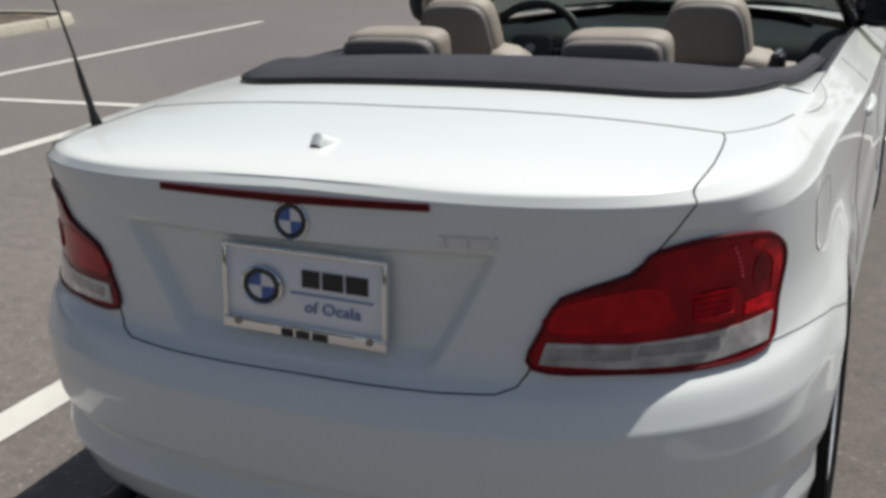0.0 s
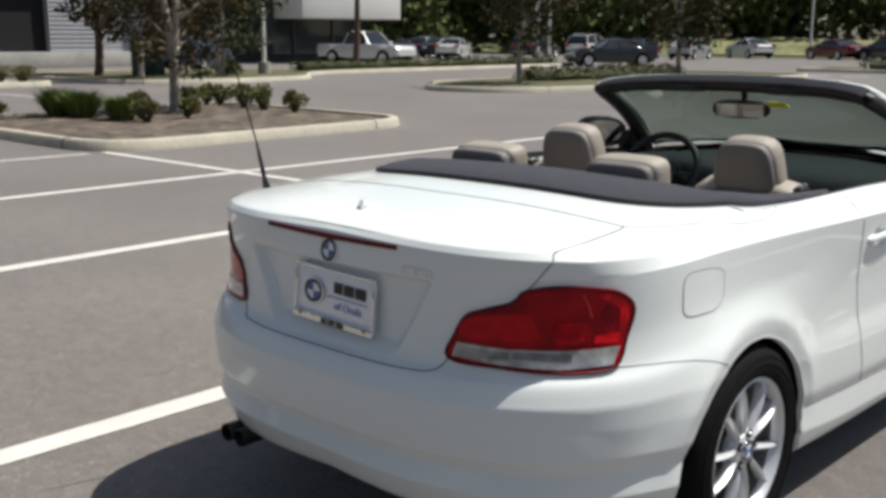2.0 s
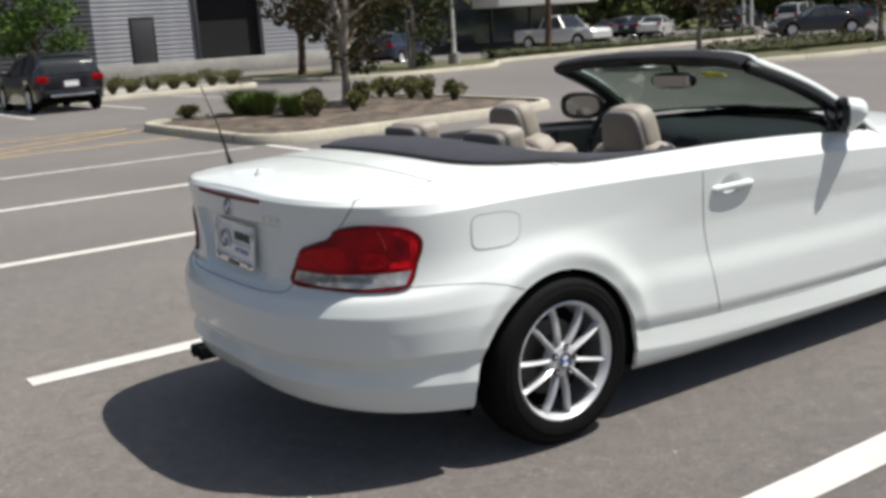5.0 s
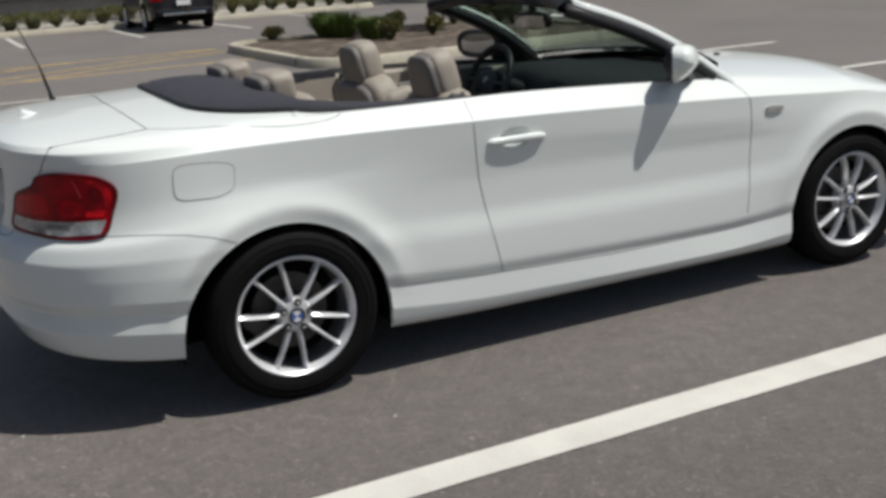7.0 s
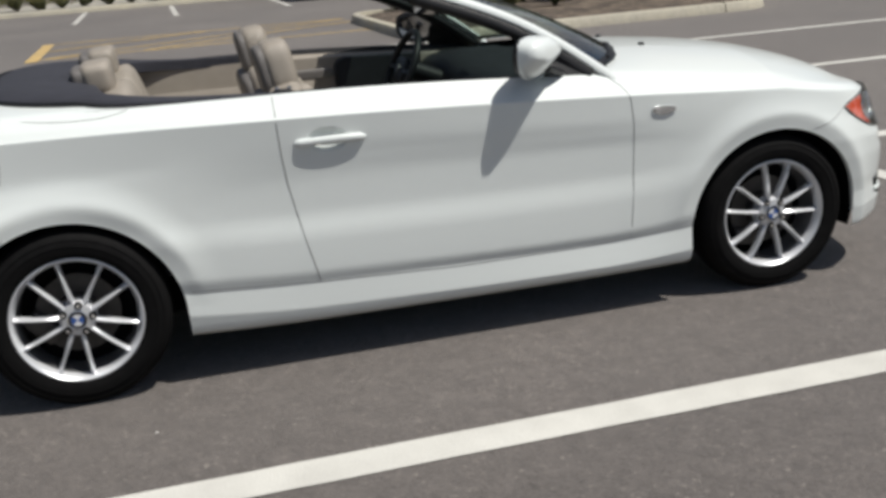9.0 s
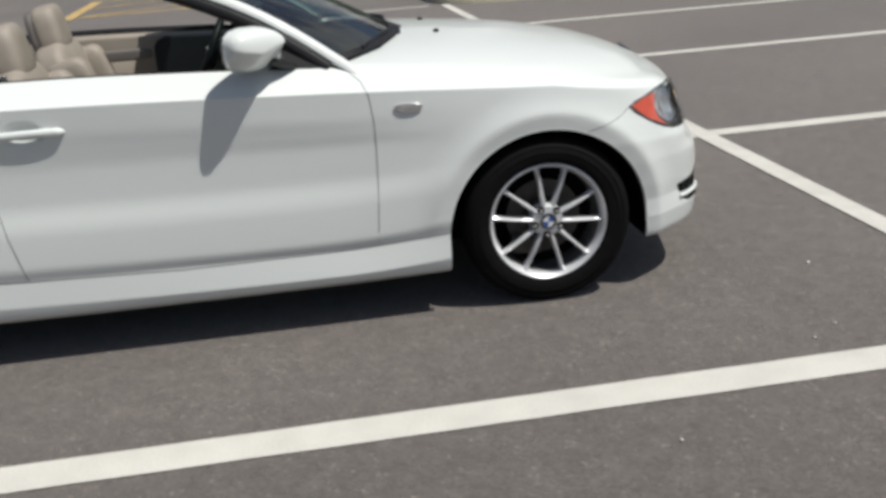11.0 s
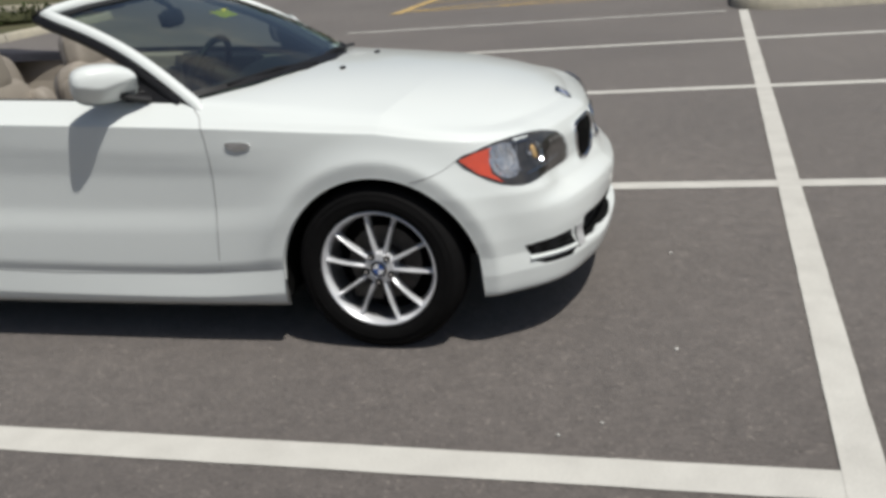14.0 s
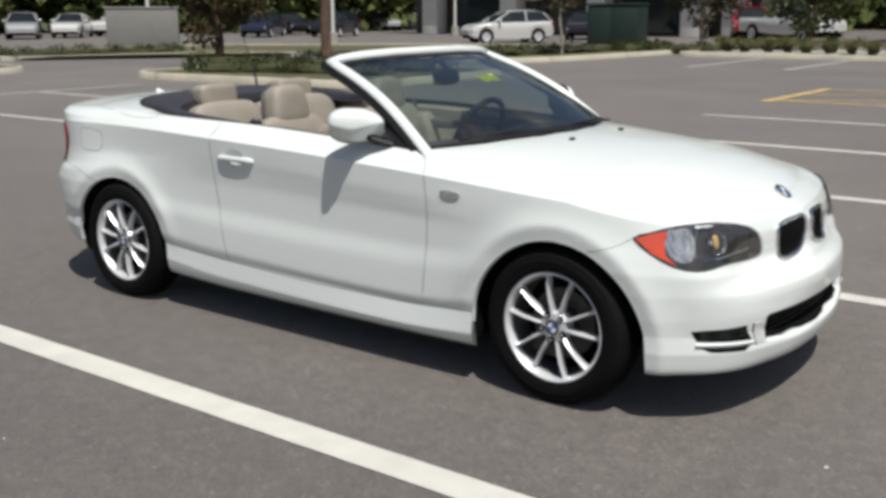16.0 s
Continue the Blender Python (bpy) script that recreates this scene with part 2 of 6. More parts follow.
AMBER = mat("amber_lens", (0.82, 0.105, 0.040), 0.15, spread=0.1, scale=30, coat=1.0)
LAMP_DARK = mat("lamp_bezel", (0.10, 0.09, 0.082), 0.32, 0.6, spread=0.4, scale=40)
LAMP_BOWL = mat("lamp_bowl", (0.42, 0.41, 0.40), 0.14, 0.75, spread=0.2, scale=30, coat=0.6)
PANE = glass("windscreen_glass", (0.54, 0.66, 0.60), 4.2, veil=0.008)
LENS = glass("lamp_cover", (0.88, 0.89, 0.90), 1.8)
STICKER = mat("yellow_sticker", (0.92, 0.88, 0.06), 0.5, spread=0.05)
PLATE = mat("plate_white", (0.88, 0.89, 0.91), 0.35, spread=0.02, scale=30, coat=0.4)
INK = mat("black_ink", (0.02, 0.02, 0.022), 0.4)
BLUE = mat("blue_enamel", (0.03, 0.10, 0.36), 0.25, coat=0.6)
BLUE_INK = mat("blue_ink", (0.16, 0.22, 0.42), 0.5)
WHITE = mat("white_enamel", (0.75, 0.76, 0.78), 0.25, coat=0.6)
DARK_MIRROR = mat("dim_mirror_glass", (0.22, 0.23, 0.25), 0.03, 1.0)
CHAMBER = mat("bulb_chamber", (0.26, 0.255, 0.26), 0.15, 0.4, spread=0.4, scale=30, coat=1.0)
LED = mat("pink_lamp_lens", (0.85, 0.07, 0.10), 0.1, coat=1.0)


# ---- building helpers ----
def link_mesh(name, bm, material, smooth=True):
    me = bpy.data.meshes.new(name)
    bmesh.ops.recalc_face_normals(bm, faces=bm.faces)
    bm.to_mesh(me)
    bm.free()
    for one in material if isinstance(material, (list, tuple)) else (material,):
        me.materials.append(one)
    if smooth:
        me.shade_smooth()
        me.set_sharp_from_angle(angle=radians(38))
    return me


def part(name, bm, material, parent, label="", smooth=True):
    """One mesh object, under a thing or under a part."""
    ob = new(name, link_mesh(name, bm, material, smooth))
    ob.parent = parent
    return tagged(ob, label)


def thing(name, label, category, group="", at=(0, 0, 0), turn=0.0, kind=""):
    ob = new(name)
    ob.empty_display_size = 0.2
    ob.matrix_world = pose(*at, 0, 0, turn)
    return tagged(ob, label, category, group, kind)


def setting(name, bm, material, label, category, kind="structure", smooth=False):
    return tagged(new(name, link_mesh(name, bm, material, smooth)), label, category, kind=kind)


def add_box(bm, centre, size, bevel=0.0, segments=2, m=None, index=0):
    got = bmesh.ops.create_cube(bm, size=1.0, matrix=Matrix.Translation(centre) @ Matrix.Diagonal((*size, 1)))
    verts = got["verts"]
    if bevel:
        edges = list({e for v in verts for e in v.link_edges})
        out = bmesh.ops.bevel(bm, geom=edges, offset=bevel, segments=segments, profile=0.5, affect="EDGES")
        verts = list({v for v in out["verts"]} | {v for v in verts if v.is_valid})
        verts = list({v for f in out["faces"] for v in f.verts} | set(verts))
    if m is not None:
        bmesh.ops.transform(bm, matrix=m, verts=verts)
    for f in {f for v in verts for f in v.link_faces}:
        f.material_index = index
    return verts


def box(centre, size, bevel=0.0, segments=2, m=None):
    bm = bmesh.new()
    add_box(bm, centre, size, bevel, segments, m)
    return bm


def add_tube(bm, points, radius, sides=8, closed=False, caps=True, flat=1.0, index=0):
    """A tube along points; radius is one number or one for each point; flat squashes it along its second axis."""
    points = [Vector(p) for p in points]
    radii = radius if isinstance(radius, (list, tuple)) else [radius] * len(points)
    rings, up = [], None
    for i, p in enumerate(points):
        a = points[i - 1] if i or closed else p
        b = points[(i + 1) % len(points)] if i + 1 < len(points) or closed else p
        way = (b - a).normalized()
        if up is None:
            up = Vector((0, 0, 1)) if abs(way.z) < 0.9 else Vector((1, 0, 0))
        side = way.cross(up).normalized()
        up = side.cross(way).normalized()
        rings.append([bm.verts.new(p + radii[i] * (math.cos(t) * side + flat * math.sin(t) * up)) for t in (2 * math.pi * k / sides for k in range(sides))])
    for a, b in zip(rings, rings[1:] + rings[:1] if closed else rings[1:]):
        for k in range(sides):
            bm.faces.new((a[k], a[(k + 1) % sides], b[(k + 1) % sides], b[k])).material_index = index
    if caps and not closed:
        bm.faces.new(rings[0]).material_index = index
        bm.faces.new(rings[-1]).material_index = index


def tube(points, radius, sides=8, closed=False, flat=1.0):
    bm = bmesh.new()
    add_tube(bm, points, radius, sides, closed, flat=flat)
    return bm


def add_grid(bm, rows, index=0):
    verts = [[bm.verts.new(p) for p in row] for row in rows]
    for a, b in zip(verts, verts[1:]):
        for k in range(len(a) - 1):
            bm.faces.new((a[k], a[k + 1], b[k + 1], b[k])).material_index = index
    return verts


def add_lathe(bm, profile, sides=40, index=0, arc=2 * math.pi):
    """profile: rows of x, radius, turned about the x axis."""
    rings = [[bm.verts.new((x, r * math.cos(arc * k / sides), r * math.sin(arc * k / sides))) for k in range(sides)] for x, r in profile]
    for a, b in zip(rings, rings[1:]):
        for k in range(sides):
            bm.faces.new((a[k], a[(k + 1) % sides], b[(k + 1) % sides], b[k])).material_index = index
    return rings


def smooth_path(points, n=8, closed=False):
    """Catmull-Rom through the points."""
    pts = [Vector(p) for p in points]
    out, last = [], len(pts) if closed else len(pts) - 1
    for i in range(last):
        a, b = pts[i], pts[(i + 1) % len(pts)]
        z = pts[i - 1] if i or closed else a
        c = pts[(i + 2) % len(pts)] if i + 2 < len(pts) or closed else b
        for k in range(n):
            s = k / n
            out.append(0.5 * (2 * a + (b - z) * s + (2 * z - 5 * a + 4 * b - c) * s * s + (3 * a - z - 3 * b + c) * s ** 3))
    return out if closed else out + [pts[-1]]


def pillow(size, m, p=5.0, n=7):
    """A padded block: a box with rounded, slightly bulging faces."""
    bm = bmesh.new()
    bmesh.ops.create_cube(bm, size=2.0)
    bmesh.ops.subdivide_edges(bm, edges=bm.edges[:], cuts=n, use_grid_fill=True)
    for v in bm.verts:
        x, y, z = v.co
        r = (abs(x) ** p + abs(y) ** p + abs(z) ** p) ** (1 / p)
        ball = Vector((x, y, z)) / r
        v.co = Vector((ball.x * size[0], ball.y * size[1], ball.z * size[2])) / 2
    bmesh.ops.transform(bm, matrix=m, verts=bm.verts)
    return bm


# ---- shape of the convertible's shell, as a function of the way round it and the height ----
def pchip(xs, ys, x):
    xs, ys, x = np.asarray(xs, float), np.asarray(ys, float), np.asarray(x, float)
    h, d = np.diff(xs), np.diff(ys) / np.diff(xs)
    m = np.zeros_like(ys)
    m[0], m[-1] = d[0], d[-1]
    for i in range(1, len(xs) - 1):
        if d[i - 1] * d[i] > 0:
            w1, w2 = 2 * h[i] + h[i - 1], h[i] + 2 * h[i - 1]
            m[i] = (w1 + w2) / (w1 / d[i - 1] + w2 / d[i])
    i = np.clip(np.searchsorted(xs, x) - 1, 0, len(xs) - 2)
    s = np.clip((x - xs[i]) / h[i], 0, 1)
    return ((1 + 2 * s) * (1 - s) ** 2 * ys[i] + s * (1 - s) ** 2 * h[i] * m[i]
            + s * s * (3 - 2 * s) * ys[i + 1] + s * s * (s - 1) * h[i] * m[i + 1])


Y_REAR, Y_FRONT = -0.2, 2.7        # where the ends begin to curve round
ARCHES = ((-0.015, 0.272, 0.380), (2.668, 0.282, 0.376))   # wheel openings: y, z, radius
STATIONS = (0, 0.62, 1.069, 1.345, 1.724, 1.986, 2.45, 3)
# height at the eight stations from the rear's middle to the nose; half width at y -0.2, 0.8, 1.9, 2.7; rear and front end
LEVELS = (
    ((.285, .245, .20, .166, .156, .17, .190, .165), (.790, .790, .790, .805), -.840, 3.350),
    ((.300, .260, .22, .192, .181, .195, .212, .192), (.815, .820, .826, .832), -.880, 3.430),
    ((.375, .355, .30, .226, .204, .250, .285, .254), (.838, .829, .837, .842), -.924, 3.445),
    ((.425, .420, .37, .318, .296, .34, .350, .345), (.834, .8235, .8235, .845), -.903, 3.425),
    ((.460, .460, .43, .375, .345, .40, .410, .410), (.846, .8325, .833, .850), -.930, 3.434),
    ((.540, .540, .52, .480, .460, .50, .500, .500), (.850, .8305, .831, .852), -.938, 3.448),
    ((.600, .600, .60, .580, .560, .58, .570, .560), (.850, .817, .820, .850), -.937, 3.446),
    ((.648, .652, .67, .680, .660, .65, .630, .610), (.840, .816, .820, .842), -.908, 3.410),
    ((.672, .690, .74, .760, .720, .70, .670, .645), (.820, .821, .825, .834), -.876, 3.385),
    ((.780, .780, .80, .820, .780, .75, .720, .700), (.805, .826, .829, .826), -.864, 3.362),
    ((.880, .915, .925, .909, .861, .812, .752, .727), (.797, .831, .829, .816), -.866, 3.350),
    ((.905, .922, .931, .915, .867, .818, .759, .737), (.791, .823, .821, .808), -.866, 3.345),
    ((.977, .958, .952, .934, .886, .837, .774, .756), (.772, .801, .799, .786), -.864, 3.332),
    ((.991, .981, .990, .985, .935, .863, .790, .778), (.730, .742, .742, .728), -.850, 3.298),
)
SQUARE = (2.75,) * 10 + (2.85, 2.95, 3.25, 3.5)   # how square each level's rear end is, seen from above
CREASES = (0, 2, 3, 4, 5, 6, 10, 12, 13)
DOOR_CREASES = (0, 2, 3, 10, 12, 13)
FRONT_CREASES = (0, 2, 3, 4, 5, 6, 13)   # no shoulder line over the front wing
# how far the nose stands back, by height
NOSE_BACK = ((.16, .24, .28, .33, .40, .46, .50, .525, .545, .57, .59, .63, .66, .70, .735, .76, .80),
             (.046, .032, .031, .026, .018, .020, .030, .058, .076, .086, .084, .062, .044, .033, .034, .052, .074))
ROUND = 2.75                       # squareness of the ends, seen from above


def plan_point(u, halves, rear, front, square=ROUND):
    if u < 1:
        f = u * math.pi / 2
        r = (math.sin(f) ** square + math.cos(f) ** square) ** (-1 / square)
        return halves[0] * r * math.sin(f), Y_REAR + (rear - Y_REAR) * r * math.cos(f)
    if u > 2:
        f = (3 - u) * math.pi / 2
        r = (math.sin(f) ** ROUND + math.cos(f) ** ROUND) ** (-1 / ROUND)
        return halves[3] * r * math.sin(f), Y_FRONT + (front - Y_FRONT) * r * math.cos(f)
    y = Y_REAR + (u - 1) * (Y_FRONT - Y_REAR)
    return float(pchip((-0.2, 0.8, 1.9, 2.7), halves, y)), y


def section(u, fine=6):
    """The shell's section at u, from the bottom to the top edge: rows of x, y, z."""
    z = [float(pchip(STATIONS, key[0], u)) for key in LEVELS]
    p = np.array([(*plan_point(u, *key[1:], square), zz) for key, zz, square in zip(LEVELS, z, SQUARE)])
    s = np.concatenate([np.arange(0, 2, 1 / fine), np.arange(2, 5, .5 / fine), np.arange(5, 8, 1 / fine), np.arange(8, 11, 1 / (3 * fine)), np.linspace(11, 13, 2 * fine + 1)])
    k = np.arange(len(LEVELS))
    out = np.zeros((len(s), 3))
    behind, ahead = min(1.0, max(0.0, (1.14 - u) / .14)), min(1.0, max(0.0, (u - 1.80) / .30))
    for creases, share in ((CREASES, behind), (DOOR_CREASES, 1 - behind - ahead), (FRONT_CREASES, ahead)):   # smooth between the creases
        for a, b in zip(creases, creases[1:]) if share else ():
            here = (s >= a - 1e-9) & ((s < b - 1e-9) | (b == 13))
            out[here] += share * np.stack([pchip(k[a:b + 1], p[a:b + 1, c], s[here]) for c in range(3)], 1)
    # the shallow recess for the number plate
    wide = 0.25 + 0.11 * (out[:, 2] - 0.68) / 0.2
    dip = np.clip((wide - out[:, 0]) / 0.022, 0, 1) * np.clip((out[:, 2] - 0.675) / 0.03, 0, 1) * np.clip((0.888 - out[:, 2]) / 0.012, 0, 1)
    out[:, 1] += 0.028 * dip * (u < 0.6)
    for ya, za, ra in ARCHES:          # the flared lips of the wheel openings
        d = np.hypot(out[:, 1] - ya, out[:, 2] - za) - ra
        swell = 0
        for more, share in ((-.012, .25), (0, .5), (.012, .25)):
            fall = np.clip((d + more - 0.058) / 0.10, 0, 1)
            swell = swell + share * np.where(d + more < 0.058, np.clip((d + more) / 0.058, 0, 1) ** 0.9, (1 - fall) ** 2)
        low = np.clip((out[:, 2] - .30) / .24, 0, 1) if ya < 1 or u < 2 else 1.0
        out[:, 0] += 0.014 * swell * low * (out[:, 0] > 0.6)
    if u > 2.1:                                        # the nose between the headlights comes to a soft point
        a = np.clip((out[:, 2] - .30) / .30, 0, 1)
        ease = min(1.0, (u - 2.1) / .35)
        soft_x, back = np.clip((.70 + .08 * np.clip((out[:, 2] - .42) / .08, 0, 1) - out[:, 0]) / .33, 0, 1), pchip(*NOSE_BACK, np.clip(out[:, 2], .16, .80))
        hollow = np.clip((.445 - out[:, 0]) / .025, 0, 1) * np.clip((out[:, 2] - .277 - .10 * np.clip(out[:, 0] - .20, 0, 1)) / .010, 0, 1) * np.clip((.397 - out[:, 2]) / .010, 0, 1)
        out[:, 1] -= ease * soft_x * soft_x * (3 - 2 * soft_x) * back + .045 * hollow      # the grille stands back over the bumper; the intake is a hollow
        out[:, 1] += ease * a * a * (3 - 2 * a) * (.012 * np.clip(1 - out[:, 0] / .30, 0, 1) ** 2 - .020 * np.sin(math.pi * np.clip(out[:, 0] / .80, 0, 1)) ** 2)
    bowl = ((out[:, 1] - .906) / .070) ** 2 + ((out[:, 2] - .824) / .041) ** 2   # the hollow behind the door handle
    out[:, 0] -= 0.017 * np.clip(1 - bowl, 0, 1) ** .7 * (out[:, 0] > 0.6)
    return out


STEP = 0.006
RING = [section(min(i * STEP, 3.0)) for i in range(int(round(3 / STEP)) + 1)]


def place_on(u, z):
    i = min(max(u / STEP, 0), len(RING) - 1.001)
    k, s = int(i), i - int(i)
    a, b = RING[k], RING[k + 1]
    pa = np.array([np.interp(z, a[:, 2], a[:, 0]), np.interp(z, a[:, 2], a[:, 1])])
    pb = np.array([np.interp(z, b[:, 2], b[:, 0]), np.interp(z, b[:, 2], b[:, 1])])
    return np.array([*(pa * (1 - s) + pb * s), z])


def on_body(u, z, out=0.0, side=1):
    """The place on the shell at u and height z, moved outwards by out; side -1 is the left-hand side."""
    p = place_on(u, z)
    if out:
        n = np.cross(place_on(min(u + .01, 3), z) - place_on(max(u - .01, 0), z), place_on(u, z + .008) - place_on(u, z - .008))
        n /= np.linalg.norm(n) + 1e-12
        p = p + (out if n @ (p - np.array([0, 1.25, 0.5])) > 0 else -out) * n
    return Vector((side * p[0], p[1], p[2]))


def u_at(y):
    """The way round at y along the straight side."""
    return 1 + (y - Y_REAR) / (Y_FRONT - Y_REAR)


FIN_X = -0.02


def flat_parts(ob):
    """Bring parts of parts up one level, so that nothing lies deeper than thing, part and sub-part."""
    for child in list(ob.children):
        for low in list(child.children_recursive):
            low.parent = ob


# ---- the white convertible ----
car = thing("convertible_car", "white two-door convertible with its soft top folded, parked on the asphalt", "car")

ENDS = np.array([s[-1] for s in RING])            # the shell's top edge, from the rear's middle to the nose
HOOD_Y, HOOD_Z = (1.95, 2.27, 2.6, 2.9, 3.05, 3.12, 3.18, 3.22, 3.252, 3.290), (.978, .970, .947, .903, .864, .841, .815, .796, .780, .758)
DECK_Y, DECK_Z = (-.852, -.82, -.76, -.69, -.55, -.42, -.2, .2), (.992, 1.002, 1.013, 1.020, 1.028, 1.034, 1.044, 1.049)


def top_row(edge, t):
    """The point at t, -1 to 1, across the hood or deck whose edge is at that point of the shell."""
    x, y, z = edge
    if y > 1.5:
        yy = y + 0.27 * max(0, (3.30 - y) / 1.30) ** 1.5 * (1 - t * t)
        mid = float(pchip(HOOD_Y, HOOD_Z, yy))
        power = 2.0
    else:
        yy, mid, power = y, float(pchip(DECK_Y, DECK_Z, y)), 2.6
    return (t * x, yy, z + (mid - z) * (1 - abs(t) ** power))


def deck_at(x, y, out=0.0):
    e = [float(np.interp(y, ENDS[:334, 1], ENDS[:334, c])) for c in (0, 2)]
    t = min(1, abs(x) / e[0])
    return Vector((x, y, e[1] + (float(pchip(DECK_Y, DECK_Z, y)) - e[1]) * (1 - t ** 2.6) + out))


def hood_at(x, y, out=0.0):
    """The hood's height above a place, by trying rows."""
    best = min((ENDS[i] for i in range(300, 501, 2)), key=lambda e: abs(top_row(e, min(1, abs(x) / max(e[0], .01)))[1] - y) + (5 if e[0] < abs(x) else 0))
    return Vector((x, y, top_row(best, min(1, abs(x) / max(best[0], .01)))[2] + out))


def door_rear_y(z):
    return float(np.interp(z, (.30, .326, .494, .687, .88, .96), (.836, .831, .791, .754, .735, .74)))


TRUNK_EDGE = ((.533, .973), (.522, .957), (.508, .940), (.490, .915), (.467, .884), (.45, .867), (.433, .852), (.392, .836), (.352, .816), (.332, .77), (.315, .706),
              (.309, .688), (.295, .668), (.27, .659), (.2, .656), (.1, .655), (0, .655))


def trunk_u(z):
    return float(np.interp(z, [p[1] for p in TRUNK_EDGE[:12]][::-1], [p[0] for p in TRUNK_EDGE[:12]][::-1]))


def build_shell():
    marks = set(np.round(np.arange(0, 3.0001, 0.006), 4))
    for ya, za, ra in ARCHES:
        for edge in (ya - ra, ya + ra):
            near = min(range(501), key=lambda i: abs(np.interp(.32, RING[i][:, 2], RING[i][:, 1]) - edge)) * STEP
            marks |= set(np.round(near + np.arange(-0.010, 0.0101, 0.001), 4))
    marks |= set(np.round(np.arange(u_at(.80), u_at(1.02), 0.0015), 4))
    for low, high in ((.90, 1.24), (1.82, 2.34)):     # finer beside the wheel openings
        marks |= set(np.round(np.arange(low, high, 0.003), 4))
    marks = sorted(m for m in marks if 0 <= m <= 3)
    bm = bmesh.new()
    kind = bm.faces.layers.int.new("kind")
    lean = bm.verts.layers.float_vector.new("lean")   # the surface's own normal
    columns = 28
    table = []
    for u in marks:
        s = section(u)
        along = section(min(u + .004, 3)) - section(max(u - .004, 0))
        n = np.cross(along, np.gradient(s, axis=0))
        n /= np.linalg.norm(n, axis=1)[:, None] + 1e-12
        n *= np.sign(np.sum(n * (s - np.array([0, 1.25, .5])), axis=1))[:, None]
        line = list(zip(s, n))
        for ya, za, ra in ARCHES:                     # nothing stands inside the wheel openings
            over = np.array([p[2] - za - math.sqrt(ra * ra - (p[1] - ya) ** 2) if abs(p[1] - ya) < ra else 1.0 for p in s])
            inside = np.nonzero(over < 0)[0]
            if len(inside) and inside[-1] + 1 < len(s):
                i = inside[-1]
                t = over[i] / (over[i] - over[i + 1]) if over[i + 1] < .9 else 0.0
                rim = (s[i] + (s[i + 1] - s[i]) * t, n[i] + (n[i + 1] - n[i]) * t)
                line[:i + 1] = [rim] * (i + 1)
        table.append(line)
    for side in (1, -1):
        verts = add_grid(bm, [[(side * q[0], q[1], q[2]) for q, m in line] for line in table])
        for line, row in zip(table, verts):
            for (q, m), v in list(zip(line, row))[:-1]:
                v[lean] = (side * m[0], m[1], m[2])
        for f in bm.faces:
            if f[kind] == 0:
                f[kind] = 1 if side > 0 else 2
    ends = [section(u)[-1] for u in marks]
    for wanted, flag in ((lambda e: e[1] < 0.13, 3), (lambda e: e[1] > 1.93, 4)):
        rows = [[top_row(e, -1 + 2 * k / columns) for k in range(columns + 1)] for e in ends if wanted(e)]
        add_grid(bm, rows)
        for f in bm.faces:
            if f[kind] == 0:
                f[kind] = flag
    bmesh.ops.remove_doubles(bm, verts=bm.verts, dist=2e-5)
    bmesh.ops.dissolve_degenerate(bm, edges=bm.edges, dist=1e-6)
    bmesh.ops.recalc_face_normals(bm, faces=bm.faces)
    bm.normal_update()
    names = collections.defaultdict(list)
    for f in bm.faces:
        c = f.calc_center_median()
        x, y, z, k = abs(c.x), c.y, c.z, f[kind]
        hand = "left" if c.x < 0 else "right"
        wing = ("front_wing_" if y > 1.4 else "rear_wing_") + hand
        if k == 4:
            name = "hood"
        elif k == 3:
            edge = float(np.interp(y, (-.86, -.67, -.58, -.48, -.38), (.640, .640, .645, .642, .628)))
            front = float(np.interp(x, (0, .3, .5, .64), (-.43, -.42, -.405, -.38)))
            name = "trunk_lid" if y < front and x < edge else "soft_top_cover_panel" if y > front else wing
        else:
            sill = float(np.interp(y, (.4, .838, 1.348, 1.853, 2.3), (.345, .318, .296, .295, .318)))
            turn = math.degrees(math.atan2(x, -.2 - y)) / 90 if y < -.2 else 1.0
            if .3 < y < 2.32 and z < sill:
                name = "sill_" + hand
            elif door_rear_y(z) < y < 2.045 and z >= sill:
                name = "door_" + hand
            elif y < -.3 and z < .672:
                name = "rear_bumper"
            elif y < -.6 and turn < trunk_u(z) and z >= .655:
                name = "trunk_lid"
            elif y > 2.95 and z < .63:
                name = "front_bumper"
            else:
                name = wing
        names[name].append(f)
    plain = {"front_wing_left": "front_wing", "front_wing_right": "front_wing", "rear_wing_left": "rear_wing", "rear_wing_right": "rear_wing", "hood": "hood", "trunk_lid": "trunk_lid", "soft_top_cover_panel": "cover_panel", "rear_bumper": "rear_bumper",
             "front_bumper": "front_bumper", "door_left": "door", "door_right": "door", "sill_left": "sill", "sill_right": "sill"}
    made = {}
    for name, faces in names.items():
        index, verts, normals, polys = {}, [], [], []
        for f in faces:
            for v in f.verts:
                if v not in index:
                    index[v] = len(verts)
                    verts.append(v.co[:])
                    own = v[lean]
                    normals.append(own.normalized()[:] if own.length > .5 and abs(v.co.x) > .004 else v.normal[:])
            polys.append([index[v] for v in f.verts])
        me = bpy.data.meshes.new(name)
        me.from_pydata(verts, [], polys)
        me.materials.append(PAINT)
        me.shade_smooth()
        me.normals_split_custom_set_from_vertices(normals)
        ob = new(plain[name], me)
        ob.parent = car
        made[name] = ob
    bm.free()
    return made


PANELS = build_shell()


